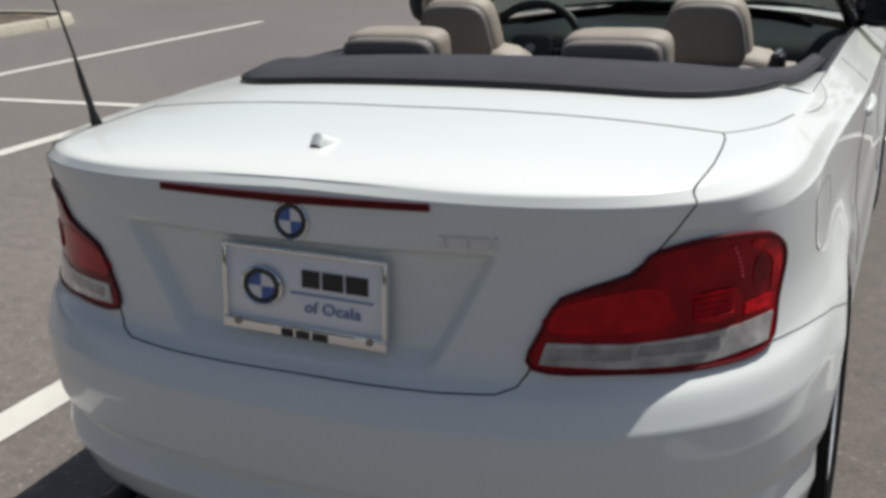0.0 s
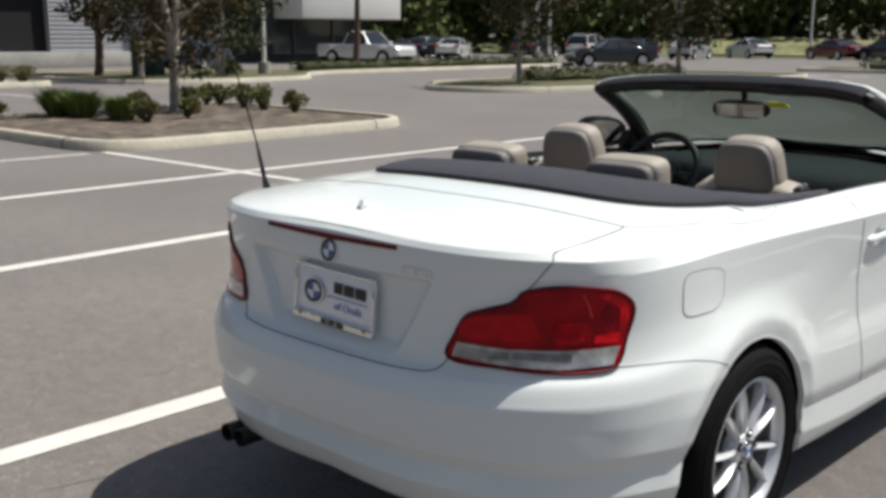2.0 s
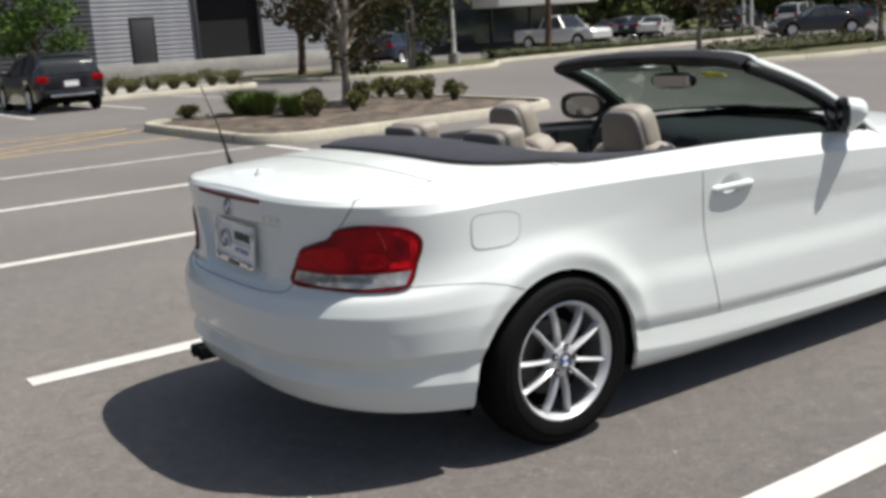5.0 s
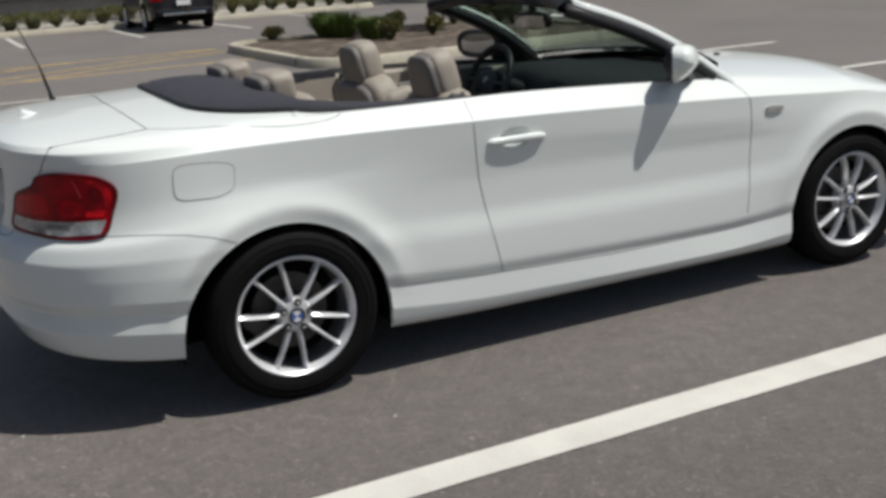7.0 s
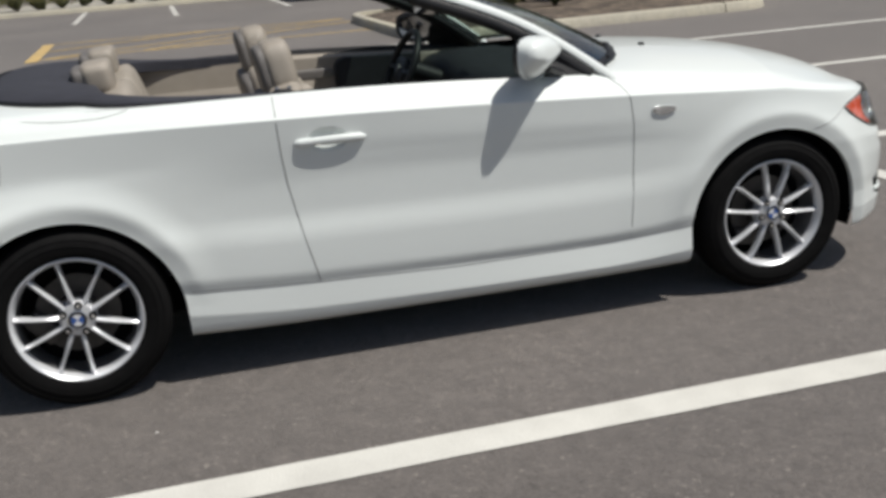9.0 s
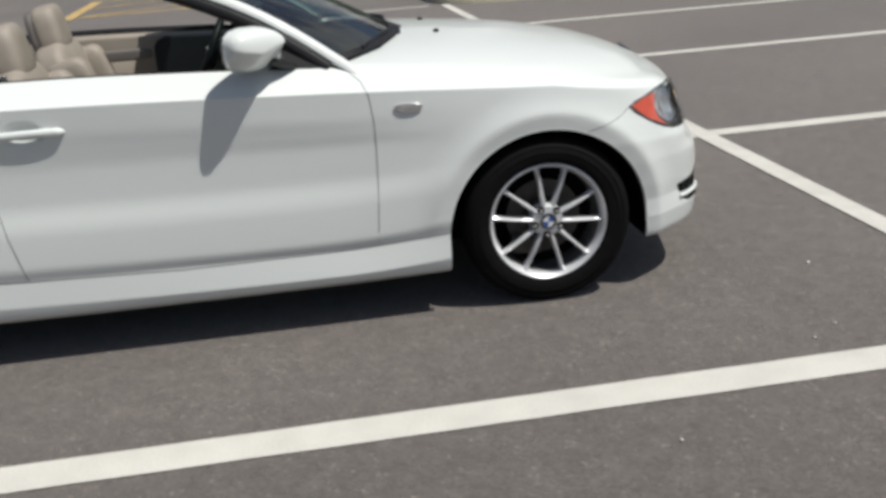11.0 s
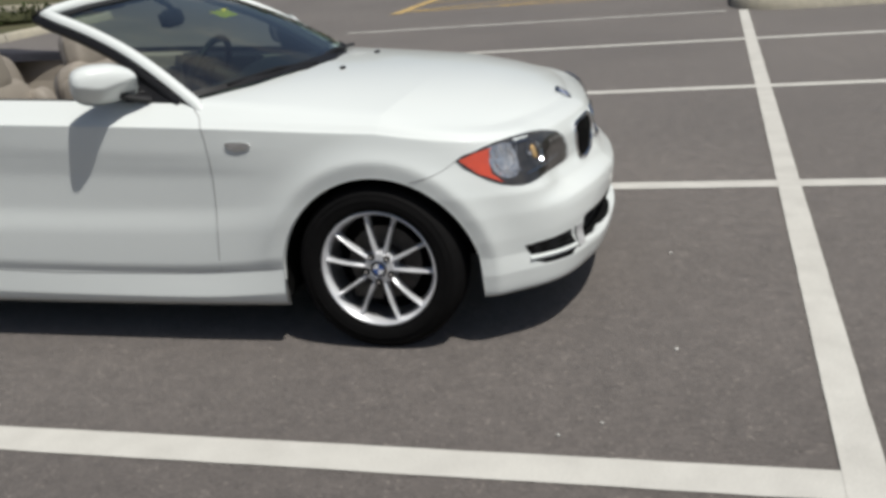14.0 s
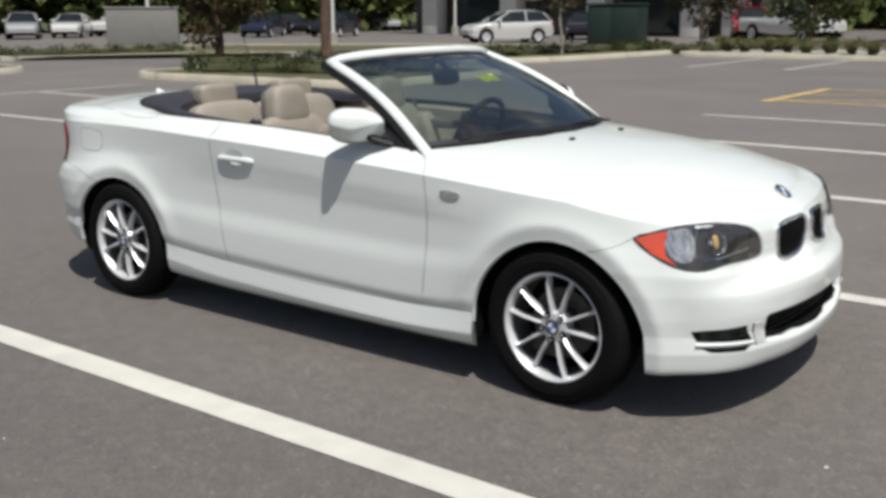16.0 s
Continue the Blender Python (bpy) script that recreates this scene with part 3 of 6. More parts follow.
def gap(points, parent, radius=0.0016, closed=False, name="panel_gap", material=GAP):
    return part(name, tube(points, radius, 6, closed), material, parent)


def round_gap(uz, side, parent, n=6, radius=0.0016, name="panel_gap", out=0.0, material=GAP):
    """A shut line along points of u and z on the shell."""
    fine = []
    for (u, z), (v, w) in zip(uz, uz[1:]):
        fine += [on_body(u + (v - u) * k / n, z + (w - z) * k / n, out, side) for k in range(n)]
    return gap(fine + [on_body(*uz[-1], out, side)], parent, radius, name=name, material=material)


def patch(name, uz, material, parent, out=0.003, side=1, du=0.02, dz=0.02, label="", sink=0.006):
    """A piece with the outline uz that lies on the shell, with edges that go into it."""
    bm = bmesh.new()
    f = bm.faces.new([bm.verts.new((u, z, 0)) for u, z in uz])
    bmesh.ops.triangulate(bm, faces=[f])
    us, zs = [p[0] for p in uz], [p[1] for p in uz]
    for axis, low, high, step in ((0, min(us), max(us), du), (1, min(zs), max(zs), dz)):
        at = low + step
        while at < high - step * 0.3:
            no = (1, 0, 0) if axis == 0 else (0, 1, 0)
            co = (at, 0, 0) if axis == 0 else (0, at, 0)
            bmesh.ops.bisect_plane(bm, geom=bm.verts[:] + bm.edges[:] + bm.faces[:], plane_co=co, plane_no=no)
            at += step
    rim = bmesh.ops.extrude_edge_only(bm, edges=[e for e in bm.edges if e.is_boundary])
    low = {v for v in rim["geom"] if isinstance(v, bmesh.types.BMVert)}
    for v in bm.verts:
        v.co = on_body(v.co.x, v.co.y, -sink if v in low else out, side)
    return part(name, bm, material, parent, label)


def outline(uz, n=4):
    return [(p.x, p.y) for p in smooth_path([(u, z, 0) for u, z in uz], n, True)]


TAIL = ((.315, .698), (.328, .76), (.352, .812), (.392, .832), (.433, .848), (.45, .865), (.466, .884), (.53, .897), (.615, .888), (.662, .872),
        (.691, .834), (.672, .765), (.638, .690), (.525, .681), (.42, .688))
TAIL_WHITE = ((.333, .742), (.43, .735), (.57, .737), (.654, .742), (.635, .697), (.525, .689), (.42, .695), (.323, .705))
HEAD = ((2.258, .706), (2.317, .729), (2.391, .750), (2.50, .752), (2.58, .743), (2.645, .728), (2.69, .706), (2.717, .665), (2.722, .622), (2.705, .606), (2.655, .603), (2.554, .608), (2.487, .600), (2.43, .597), (2.367, .612), (2.306, .654))
HEAD_AMBER = ((2.265, .705), (2.317, .724), (2.369, .735), (2.352, .690), (2.350, .650), (2.376, .614), (2.310, .655))
KIDNEY = ((2.802, .660), (2.807, .694), (2.845, .706), (2.91, .711), (2.962, .710), (2.972, .680), (2.968, .630), (2.94, .592), (2.870, .574), (2.820, .574), (2.806, .604))


def build_lights(side):
    head_line = [(u if side > 0 else min(u, 2.60), z) for u, z in outline(HEAD, 2)]
    tail = patch("tail_light", outline(TAIL, 2), RED_LENS, car, 0.006, side, label="red tail light with a clear lower band")
    part("lens_edge", tube([on_body(u, z, 0.0055, side) for u, z in outline(TAIL, 4)], 0.0042, 6, True), RED_EDGE, tail)
    patch("bright_panel", outline(((.612, .880), (.650, .868), (.678, .834), (.666, .785), (.652, .788), (.656, .830), (.636, .853), (.610, .868)), 2), RED_BRIGHT, tail, 0.008, side)
    patch("bright_panel", ((.598, .771), (.658, .776), (.648, .752), (.596, .752)), RED_BRIGHT, tail, 0.008, side)
    patch("bright_panel", outline(((.522, .800), (.585, .802), (.588, .757), (.524, .755)), 2), RED_MID, tail, 0.0075, side)
    patch("wing_panel", outline(((.345, .800), (.42, .825), (.47, .825), (.485, .79), (.48, .757), (.340, .757)), 2), RED_MID, tail, 0.0072, side)
    for u, z, ru, rz in ((.628, .820, .015, .030),):     # a dark chamber
        patch("chamber", [(u + ru * math.cos(a), z + rz * math.sin(a)) for a in (2 * math.pi * k / 16 for k in range(16))], RED_DARK, tail, 0.0074, side)
    for k in range(7):                                # small lamps in a row
        c = on_body(.577 + .0036 * k - .0002 * k * k, .873 - .0085 * k, 0.008, side)
        part("small_lamp", pillow((.0052, .0052, .0052), Matrix.Translation(c), 2, 3), LED, tail)
    for k in range(5):
        part("rib", tube([on_body(.515 + .01 * j, .765 + .010 * k, 0.0095, side) for j in range(7)], 0.0022, 5), RED_BRIGHT, tail)
    patch("clear_band", TAIL_WHITE, CLEAR_LENS, tail, 0.009, side)
    for u, v in ((.345, .433), (.443, .552)):         # bulb chambers behind the band
        patch("chamber", ((u, .732), (v, .728), (v - .002, .708), (u - .003, .713)), CHAMBER, tail, 0.0098, side, dz=.04)
    head = patch("headlight", head_line, LAMP_DARK, car, 0.001, side, label="halogen headlight with amber outer corner")
    patch("amber_corner", HEAD_AMBER, AMBER, head, 0.004, side, du=.012, dz=.012)
    patch("bright_bowl", outline(((2.352, .730), (2.395, .742), (2.432, .740), (2.446, .70), (2.440, .655), (2.420, .630), (2.385, .628), (2.358, .655)), 2), REFLECT, head, 0.003, side, du=.012, dz=.012)
    for u, z, r, m in ((2.402, .686, .036, REFLECT), (2.522, .686, .044, LAMP_BOWL)):
        centre, ahead = on_body(u, z, -0.012, side), (on_body(u, z, 0.02, side) - on_body(u, z, 0.0, side)).normalized()
        spin = ahead.to_track_quat("X", "Z").to_matrix().to_4x4()
        bm = bmesh.new()
        add_lathe(bm, [(0.018, r), (0.012, r * .88), (0.004, r * .62), (0.001, r * .3), (0.002, 0.001)], 28)
        bmesh.ops.transform(bm, matrix=Matrix.Translation(centre) @ spin, verts=bm.verts)
        part("reflector", bm, m, head)
        bm = bmesh.new()
        add_lathe(bm, [(0.016, r * 1.04), (0.019, r * 1.02), (0.017, r * .97)], 28)
        bmesh.ops.transform(bm, matrix=Matrix.Translation(centre) @ spin, verts=bm.verts)
        part("lamp_ring", bm, CHROME, head)
    out_way = (on_body(2.52, .69, 0.02, side) - on_body(2.52, .69, 0.0, side)).normalized().to_track_quat("X", "Z").to_matrix().to_4x4()
    part("amber_bulb", pillow((.014, .026, .052), Matrix.Translation(on_body(2.520, .690, 0.003, side)) @ out_way, 2.4), BULB, head)
    part("bulb", pillow((.016, .018, .018), Matrix.Translation(on_body(2.498, .687, 0.006, side)) @ out_way, 2), REFLECT, head)
    # two thin chrome strips, added as highlights in the dark bezel
    part("bezel_strip", tube([on_body(u, .630 + (u - 2.48) * .08, 0.005, side) for u in (2.46, 2.51, 2.56, 2.61, 2.66)], .0035, 6), CHROME, head)
    part("bezel_strip", tube([on_body(u, .738 - (u - 2.44) * .05, 0.005, side) for u in (2.43, 2.47, 2.51)], .003, 6), CHROME, head)
    for k in range(6):                                # ribs round the bright bowl, added to give it sparkle
        part("flute", tube([on_body(2.362 + .019 * k, .738 - .004 * abs(k - 3), 0.007, side), on_body(2.366 + .016 * k, .732 - .03 - .004 * (k % 2), 0.003, side)], .0030, 6), REFLECT, head)
        part("flute", tube([on_body(2.372 + .014 * k, .634 + .003 * (k % 3), 0.007, side), on_body(2.376 + .012 * k, .656, 0.003, side)], .0026, 6), REFLECT, head)
    cover = patch("headlight_cover", head_line, LENS, head, 0.014, side)
    cover.visible_shadow = False
    part("lamp_edge", tube([on_body(u, z, 0.003, side) for u, z in head_line], 0.0013, 6, True), GAP, head)
    grille = patch("kidney_grille", outline(KIDNEY, 2), WELL, car, 0.002, side, label="black kidney grille in a chrome surround")
    part("surround", tube([on_body(u, z, 0.005, side) for u, z in outline(KIDNEY, 4)], 0.0085, 8, True), CHROME, grille)
    for k in range(8):
        u = 2.820 + .019 * k
        part("slat", tube([on_body(u, .585 + .008 * max(0, k - 4), 0.0025, side), on_body(u + .002, .692 + .001 * k, 0.0025, side)], 0.0012, 6), WELL, grille)
    lower = patch("air_intake", ((2.420, .374), (2.588, .380), (2.612, .321), (2.436, .335)), WELL, car, 0.0015, side, label="black lower air intake")
    patch("air_intake", ((2.442, .311), (2.602, .303), (2.580, .287), (2.471, .294)), WELL, car, 0.0015, side)
    part("blade", tube([on_body(2.430 + .0097 * k, .323 - .0005 * k, 0.003, side) for k in range(20)], 0.0075, 8, flat=0.8), PAINT, lower)
    for k in range(4):
        z = .343 + .011 * k
        part("rib", tube([on_body(2.446, z, 0.003, side), on_body(2.52, z, 0.003, side), on_body(2.592, z, 0.003, side)], 0.0018, 5), BLACK, lower)
    # the bumper post between the intakes, drawn as a grey panel with painted shade
    lamp = patch("fog_lamp", ((2.618, .380), (2.656, .381), (2.664, .340), (2.668, .298), (2.630, .298)), POST_GREY, car, 0.002, side, du=.012, dz=.02, label="pale grey post beside the intake, its shade in its colour")
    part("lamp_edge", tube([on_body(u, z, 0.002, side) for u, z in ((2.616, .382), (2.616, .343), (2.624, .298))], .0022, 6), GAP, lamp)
    # side indicator behind the front wheel
    flash = [(u_at(2.172 + .048 * math.cos(a) * (1 + .15 * math.cos(a))), .791 + (.008 if math.sin(a) > 0 else .021) * math.sin(a) - .002 * math.cos(a)) for a in (2 * math.pi * k / 20 for k in range(20))]
    blink = patch("side_indicator", flash, CLEAR_LENS, car, 0.006, side, label="clear side indicator lens")
    part("chrome_edge", tube([on_body(u, z, 0.004, side) for u, z in flash], 0.0022, 6, True), CHROME, blink)


for side in (1, -1):
    build_lights(side)
    hand = "right" if side > 0 else "left"
    door, trunk, rear, front = PANELS["door_" + hand], PANELS["trunk_lid"], PANELS["rear_bumper"], PANELS["front_bumper"]
    round_gap([(u_at(door_rear_y(z)), z) for z in (.978, .955, .90, .80, .687, .59, .494, .40, .322)], side, door, 3, .0015, material=LID_GAP)
    round_gap([(u_at(y), z) for y, z in ((1.93, .937), (1.985, .920), (2.025, .885), (2.045, .84), (2.056, .75), (2.057, .66), (2.05, .50), (2.035, .312))], side, door, 4, .0015, material=LID_GAP)
    round_gap([(u_at(y), z) for y, z in ((.385, .352), (.838, .318), (1.348, .2965), (1.853, .296), (2.295, .320))], side, PANELS["sill_" + hand], 14, 0.0013, material=LID_GAP)
    round_gap(TRUNK_EDGE[:1] + TRUNK_EDGE[1:], side, trunk, 3)
    start, stop = on_body(*TRUNK_EDGE[0], 0, side), deck_at(side * .640, -.67)
    over = [start.lerp(stop, k / 6) for k in range(1, 6)]
    gap([start] + [deck_at(q.x, q.y, 0.0005) for q in over] + [stop] + [deck_at(side * x, y, 0.0) for x, y in ((.645, -.58), (.642, -.48), (.637, -.42), (.628, -.388))], trunk)
    gap([deck_at(side * .628 * k / 12, float(np.interp(.628 * k / 12, (0, .3, .5, .60, .628), (-.43, -.42, -.405, -.393, -.388))), 0.0) for k in range(13)], trunk)
    lid = [deck_at(side * x, y, 0.0) for x, y in ((.628, -.388), (.664, -.335), (.70, -.25), (.722, -.15))]
    lid = smooth_path(lid + [on_body(u_at(y), z, 0.0, side) for y, z in ((-.02, .976), (.06, .970), (.14, .969), (.20, .973), (.245, .981), (.262, .988))], 4)
    gap(lid, PANELS["soft_top_cover_panel"], 0.0014, material=LID_GAP)
    round_gap([(.638, .690), (.70, .688), (.783, .682), (.87, .670), (.94, .652), (.985, .634), (1.006, .619)], side, rear, 5, .0013, material=LID_GAP)
    round_gap([(2.258, .706), (2.235, .690), (2.208, .674), (2.16, .655), (2.10, .638)], side, front, 4, .0012, material=LID_GAP)
    # wheel openings: a thin inner lip, and the dark well
    for ya, za, ra in ARCHES:
        angles = [math.radians(a) for a in range(-2, 183, 3)]
        edge = []
        for a in angles:
            y, z = ya + ra * math.cos(a), za + ra * math.sin(a)
            i = min(range(501), key=lambda i: abs(np.interp(max(z, .215), RING[i][:, 2], RING[i][:, 1]) - y) + (0 if 50 < i < 450 else 9))
            edge.append((np.interp(z, RING[i][:, 2], RING[i][:, 0]), y, z))
        skirt = [(edge[0][0] - .02, edge[0][1], .20)] + edge + [(edge[-1][0] - .02, edge[-1][1], .20)]
        bm = bmesh.new()
        add_grid(bm, [[(side * (x - .001), y, z) for x, y, z in edge], [(side * (x - .016), ya + (y - ya) * .99, za + (z - za) * .99) for x, y, z in edge]])
        part("arch_lip", bm, PAINT, PANELS[("front_wing_" if ya > 1 else "rear_wing_") + hand])
        bm = bmesh.new()
        add_grid(bm, [[(side * (x - .012), y, z) for x, y, z in skirt], [(side * .50, y, z) for x, y, z in skirt]])
        add_grid(bm, [[(side * .50, y, z) for x, y, z in edge], [(side * .50, ya + (y - ya) * .02, za - .02) for x, y, z in edge]])
        part("wheel_well", bm, WELL, PANELS[("front_wing_" if ya > 1 else "rear_wing_") + hand])
    # door handle: a bar over a shallow bowl
    line = [(.790, -.006), (.800, .000), (.820, .004), (.86, .007), (.91, .008), (.96, .007), (1.005, .004), (1.028, .000), (1.040, -.005)]
    base = [place_on(u_at(.785), .82), place_on(u_at(1.045), .82)]
    bar = smooth_path([Vector((side * (base[0][0] + (base[1][0] - base[0][0]) * (y - .785) / .26 + o), y, .8205 + .004 * math.sin(math.pi * (y - .79) / .25))) for y, o in line], 4)
    thick = [.0115 * min(1, .45 + 3.2 * min(k, len(bar) - 1 - k) / len(bar)) for k in range(len(bar))]
    part("door_handle", tube(bar, thick, 12, flat=1.25), PAINT, door)
    # the fuel flap is on the right-hand side
    if side > 0:
        flap = []
        for k in range(40):
            a = 2 * math.pi * k / 40
            c, s = math.cos(a), math.sin(a)
            r = (abs(c) ** 5 + abs(s) ** 5) ** -0.2
            flap.append((.933 + .082 * r * c + .003 * r * s, .833 + .0585 * r * s - .003 * r * c))
        cap = patch("fuel_flap", flap, PAINT, PANELS["rear_wing_right"], 0.0012, side, sink=0.002)
        gap([on_body(u, z, 0.0006, side) for u, z in flap], cap, 0.0012, True, material=LID_GAP)
    # outside mirror: its long axis runs outwards and back
    seat_m = pose(side * .820, 1.694, 1.028, 0, 0, -46 * side) @ Matrix.Diagonal((side, 1, 1, 1)) @ Matrix.Translation((.014, 0, 0))
    shell = pillow((.240, .126, .150), Matrix(), 3.2, 17)
    for v in shell.verts:
        v.co.z *= 1 - .9 * max(0, abs(v.co.x) - .04) ** 1.5 * 4 if v.co.x > 0 else 1 - .6 * max(0, -v.co.x - .03) * 4
        v.co.z += .05 * v.co.x - .10 * v.co.y
        crease = -.010 + .22 * abs(v.co.x - .02)       # below the crease a flat facet runs back under the nose
        if v.co.y > 0 and v.co.z < crease:
            v.co.y -= .85 * min(1.0, v.co.y / .03) * (crease - v.co.z)
        v.co.y = max(v.co.y, -.040)
    # black back; on the left it reaches further, painting the inner side's shade
    for f in shell.faces:
        f.material_index = 1 if f.calc_center_median().y < (-.022 if side > 0 else .02) else 0
    bmesh.ops.transform(shell, matrix=seat_m, verts=shell.verts)
    mirror = part("door_mirror", shell, [PAINT, BLACK], door, "white door mirror with a black back")
    face = [(.098 * math.copysign(abs(math.cos(a)) ** .75, math.cos(a)), -.041, .062 * math.copysign(abs(math.sin(a)) ** .75, math.sin(a)) + .003) for a in (2 * math.pi * k / 28 for k in range(28))]
    part("mirror_rim", tube([seat_m @ Vector(p) for p in face], .0085, 8, True), BLACK, mirror)
    bm = bmesh.new()
    bm.faces.new([bm.verts.new(seat_m @ Vector((x * .93, -.0425, z * .93))) for x, y, z in face])
    part("mirror_glass", bm, DARK_MIRROR, mirror, smooth=False)
    part("mirror_foot", tube([(side * .728, 1.795, .952), (side * .765, 1.762, .966), (side * .80, 1.722, .985)], [.032, .028, .026], 10, flat=.55), BLACK, mirror)
    sail = bmesh.new()
    tri = [(side * .742, 1.70, .952), (side * .742, 1.93, .936), (side * .722, 1.915, .958), (side * .690, 1.735, 1.060), (side * .700, 1.70, 1.035)]
    inner = [(x - side * .018, y, z) for x, y, z in tri]
    a, b = [sail.verts.new(p) for p in tri], [sail.verts.new(p) for p in inner]
    sail.faces.new(a), sail.faces.new(b)
    for k in range(5):
        sail.faces.new((a[k], a[(k + 1) % 5], b[(k + 1) % 5], b[k]))
    panel_ob = part("sail_panel", sail, BLACK, door, smooth=False)
    for y, z in ((1.752, 1.000), (1.760, .982), (1.775, .981)):
        part("screw", tube([(side * .715, y, z), (side * .740, y, z)], .0035, 8), CHROME, panel_ob)
    # belt seal and the inside of door and quarter
    ys = [.16 + .03 * k for k in range(61)]
    tops = [Vector((side * np.interp(y, ENDS[160:340, 1], ENDS[160:340, 0]), y, np.interp(y, ENDS[160:340, 1], ENDS[160:340, 2]))) for y in ys]
    bm = bmesh.new()
    low = tops[9:]
    add_grid(bm, [low, [p + Vector((-side * .012, 0, .004)) for p in low], [p + Vector((-side * .02, 0, .001)) for p in low], [p + Vector((-side * .028, 0, -.02)) for p in low]])
    part("belt_seal", bm, BLACK, door)
    bm = bmesh.new()
    add_grid(bm, [[p + Vector((-side * .028, 0, -.02)) for p in tops], [p + Vector((-side * .075, 0, -.035)) for p in tops], [p + Vector((-side * .085, 0, -.14)) for p in tops]])
    part("door_top_trim", bm, DARK_TRIM if side > 0 else LEATHER, door)
    bm = bmesh.new()
    add_grid(bm, [[p + Vector((-side * .085, 0, -.14)) for p in tops], [p + Vector((-side * .115, 0, -.22)) for p in tops], [p + Vector((-side * .115, 0, -.30)) for p in tops], [p + Vector((-side * .09, 0, -.55)) for p in tops]])
    part("inner_panel", bm, LEATHER, door)
    part("armrest", pillow((.07, .52, .06), pose(side * .64, 1.30, .74)), LEATHER, door)

# the far door's dark front panel, its pocket and the belt beside the seat
slab = [(1.20, .90), (1.215, .925), (1.25, .940), (1.62, .925), (1.62, .60), (1.20, .60)]
bm = bmesh.new()
near, back = [bm.verts.new((-.592, y, z)) for y, z in slab], [bm.verts.new((-.66, y, z)) for y, z in slab]
bm.faces.new(near)
for k in range(6):
    bm.faces.new((near[k], near[(k + 1) % 6], back[(k + 1) % 6], back[k]))
part("front_trim_panel", bm, DARK_TRIM, PANELS["door_left"], "dark grey trim at the front of the door")
part("pull_pocket", pillow((.03, .30, .05), pose(-.585, 1.04, .875, 0, 0, 0)), LEATHER_GREY, PANELS["door_left"])
part("seat_belt", tube([(-.645, .80, 1.0), (-.62, .83, .93), (-.56, .885, .80)], .014, 6, flat=.25), BLACK, car)

# middle lower intake, across the nose
mid = [(2.680, .386), (2.767, .392), (2.90, .395), (3.0, .397), (3.0, .278), (2.90, .280), (2.767, .292), (2.688, .303)]
for side in (1, -1):
    big = patch("air_intake", mid, WELL, car, 0.0015, side, label="black middle air intake")
    for k in range(4):
        z = .318 + .018 * k
        part("rib", tube([on_body(u, z, .003, side) for u in (2.70, 2.78, 2.9, 3.0)], 0.002, 5), BLACK, big)


# front and rear roundels, drawn as plain quartered discs
def roundel(m, r, parent, name="roundel"):
    bm = bmesh.new()
    add_lathe(bm, [(0, r), (.004, r), (.0055, r * .93), (.004, r * .86)], 32)
    bmesh.ops.transform(bm, matrix=m, verts=bm.verts)
    ring = part(name, bm, CHROME, parent)
    bm = bmesh.new()
    add_lathe(bm, [(.0038, r * .92), (.0045, r * .90), (.0045, r * .64), (.004, r * .62)], 32)
    bmesh.ops.transform(bm, matrix=m, verts=bm.verts)
    part("black_band", bm, INK, ring)
    for k in range(4):
        bm = bmesh.new()
        mid_v = bm.verts.new((.0042, 0, 0))
        arc = [bm.verts.new((.0042, r * .63 * math.cos(a), r * .63 * math.sin(a))) for a in (math.pi / 2 * (k + j / 8) for j in range(9))]
        for a, b in zip(arc, arc[1:]):
            bm.faces.new((mid_v, a, b))
        bmesh.ops.transform(bm, matrix=m, verts=bm.verts)
        part("quarter", bm, BLUE if k % 2 else WHITE, ring)


roundel(pose(.002, -.866, .922, 0, -6, -90), .0345, PANELS["trunk_lid"])
nose = hood_at(0, 3.238)
roundel(Matrix.Translation(nose) @ Vector((0, .62, .80)).to_track_quat("X", "Z").to_matrix().to_4x4(), .040, PANELS["hood"])

# third brake light under the lip
u0 = .205
brake = [(u, .953 + .004 * (u / u0) + h) for u, h in [(u0 * k / 6, .014 - .003 * k / 6) for k in range(7)] + [(u0 * k / 6, 0.0) for k in range(6, -1, -1)]]
for side in (1, -1):
    patch("brake_light", brake, RED_EDGE, PANELS["trunk_lid"], 0.006, side, label="narrow red brake light strip")
# the number plate: a dealer's plate in a chrome frame
plate = part("number_plate", box((0, 0, 0), (.309, .006, .141), .004, 2, pose(.010, -.852, .789, -4, 1.5, 0)), PLATE, PANELS["trunk_lid"], "white dealer plate with a quartered roundel and plain bars")
PL = pose(.010, -.856, .789, -4, 1.5, 0) @ Matrix.Diagonal((.96, 1, .86, 1))


def bar_on_plate(x0, x1, z0, z1, material, parent=plate, y=-.0012, m=PL):
    part("bar", box(((x0 + x1) / 2, y, (z0 + z1) / 2), (x1 - x0, .0016, z1 - z0), 0, m=m), material, parent, smooth=False)


frame_bm = bmesh.new()
for c, s in (((0, 0, .084), (.335, .014, .010)), ((0, -.001, -.083), (.335, .016, .026)), ((-.162, 0, 0), (.010, .014, .165)), ((.162, 0, 0), (.010, .014, .165))):
    add_box(frame_bm, c, s, .003, 2, PL)
frame_part = part("plate_frame", frame_bm, CHROME, plate, "chrome plate frame")
for k, (a, b) in enumerate(((-.045, -.022), (-.016, .012), (.018, .05))):
    bar_on_plate(a, b, -.094, -.078, INK, frame_part, -.0096)
for a, b in ((-.006, .030), (.036, .078), (.084, .128)):
    bar_on_plate(a, b, .012, .048, INK)
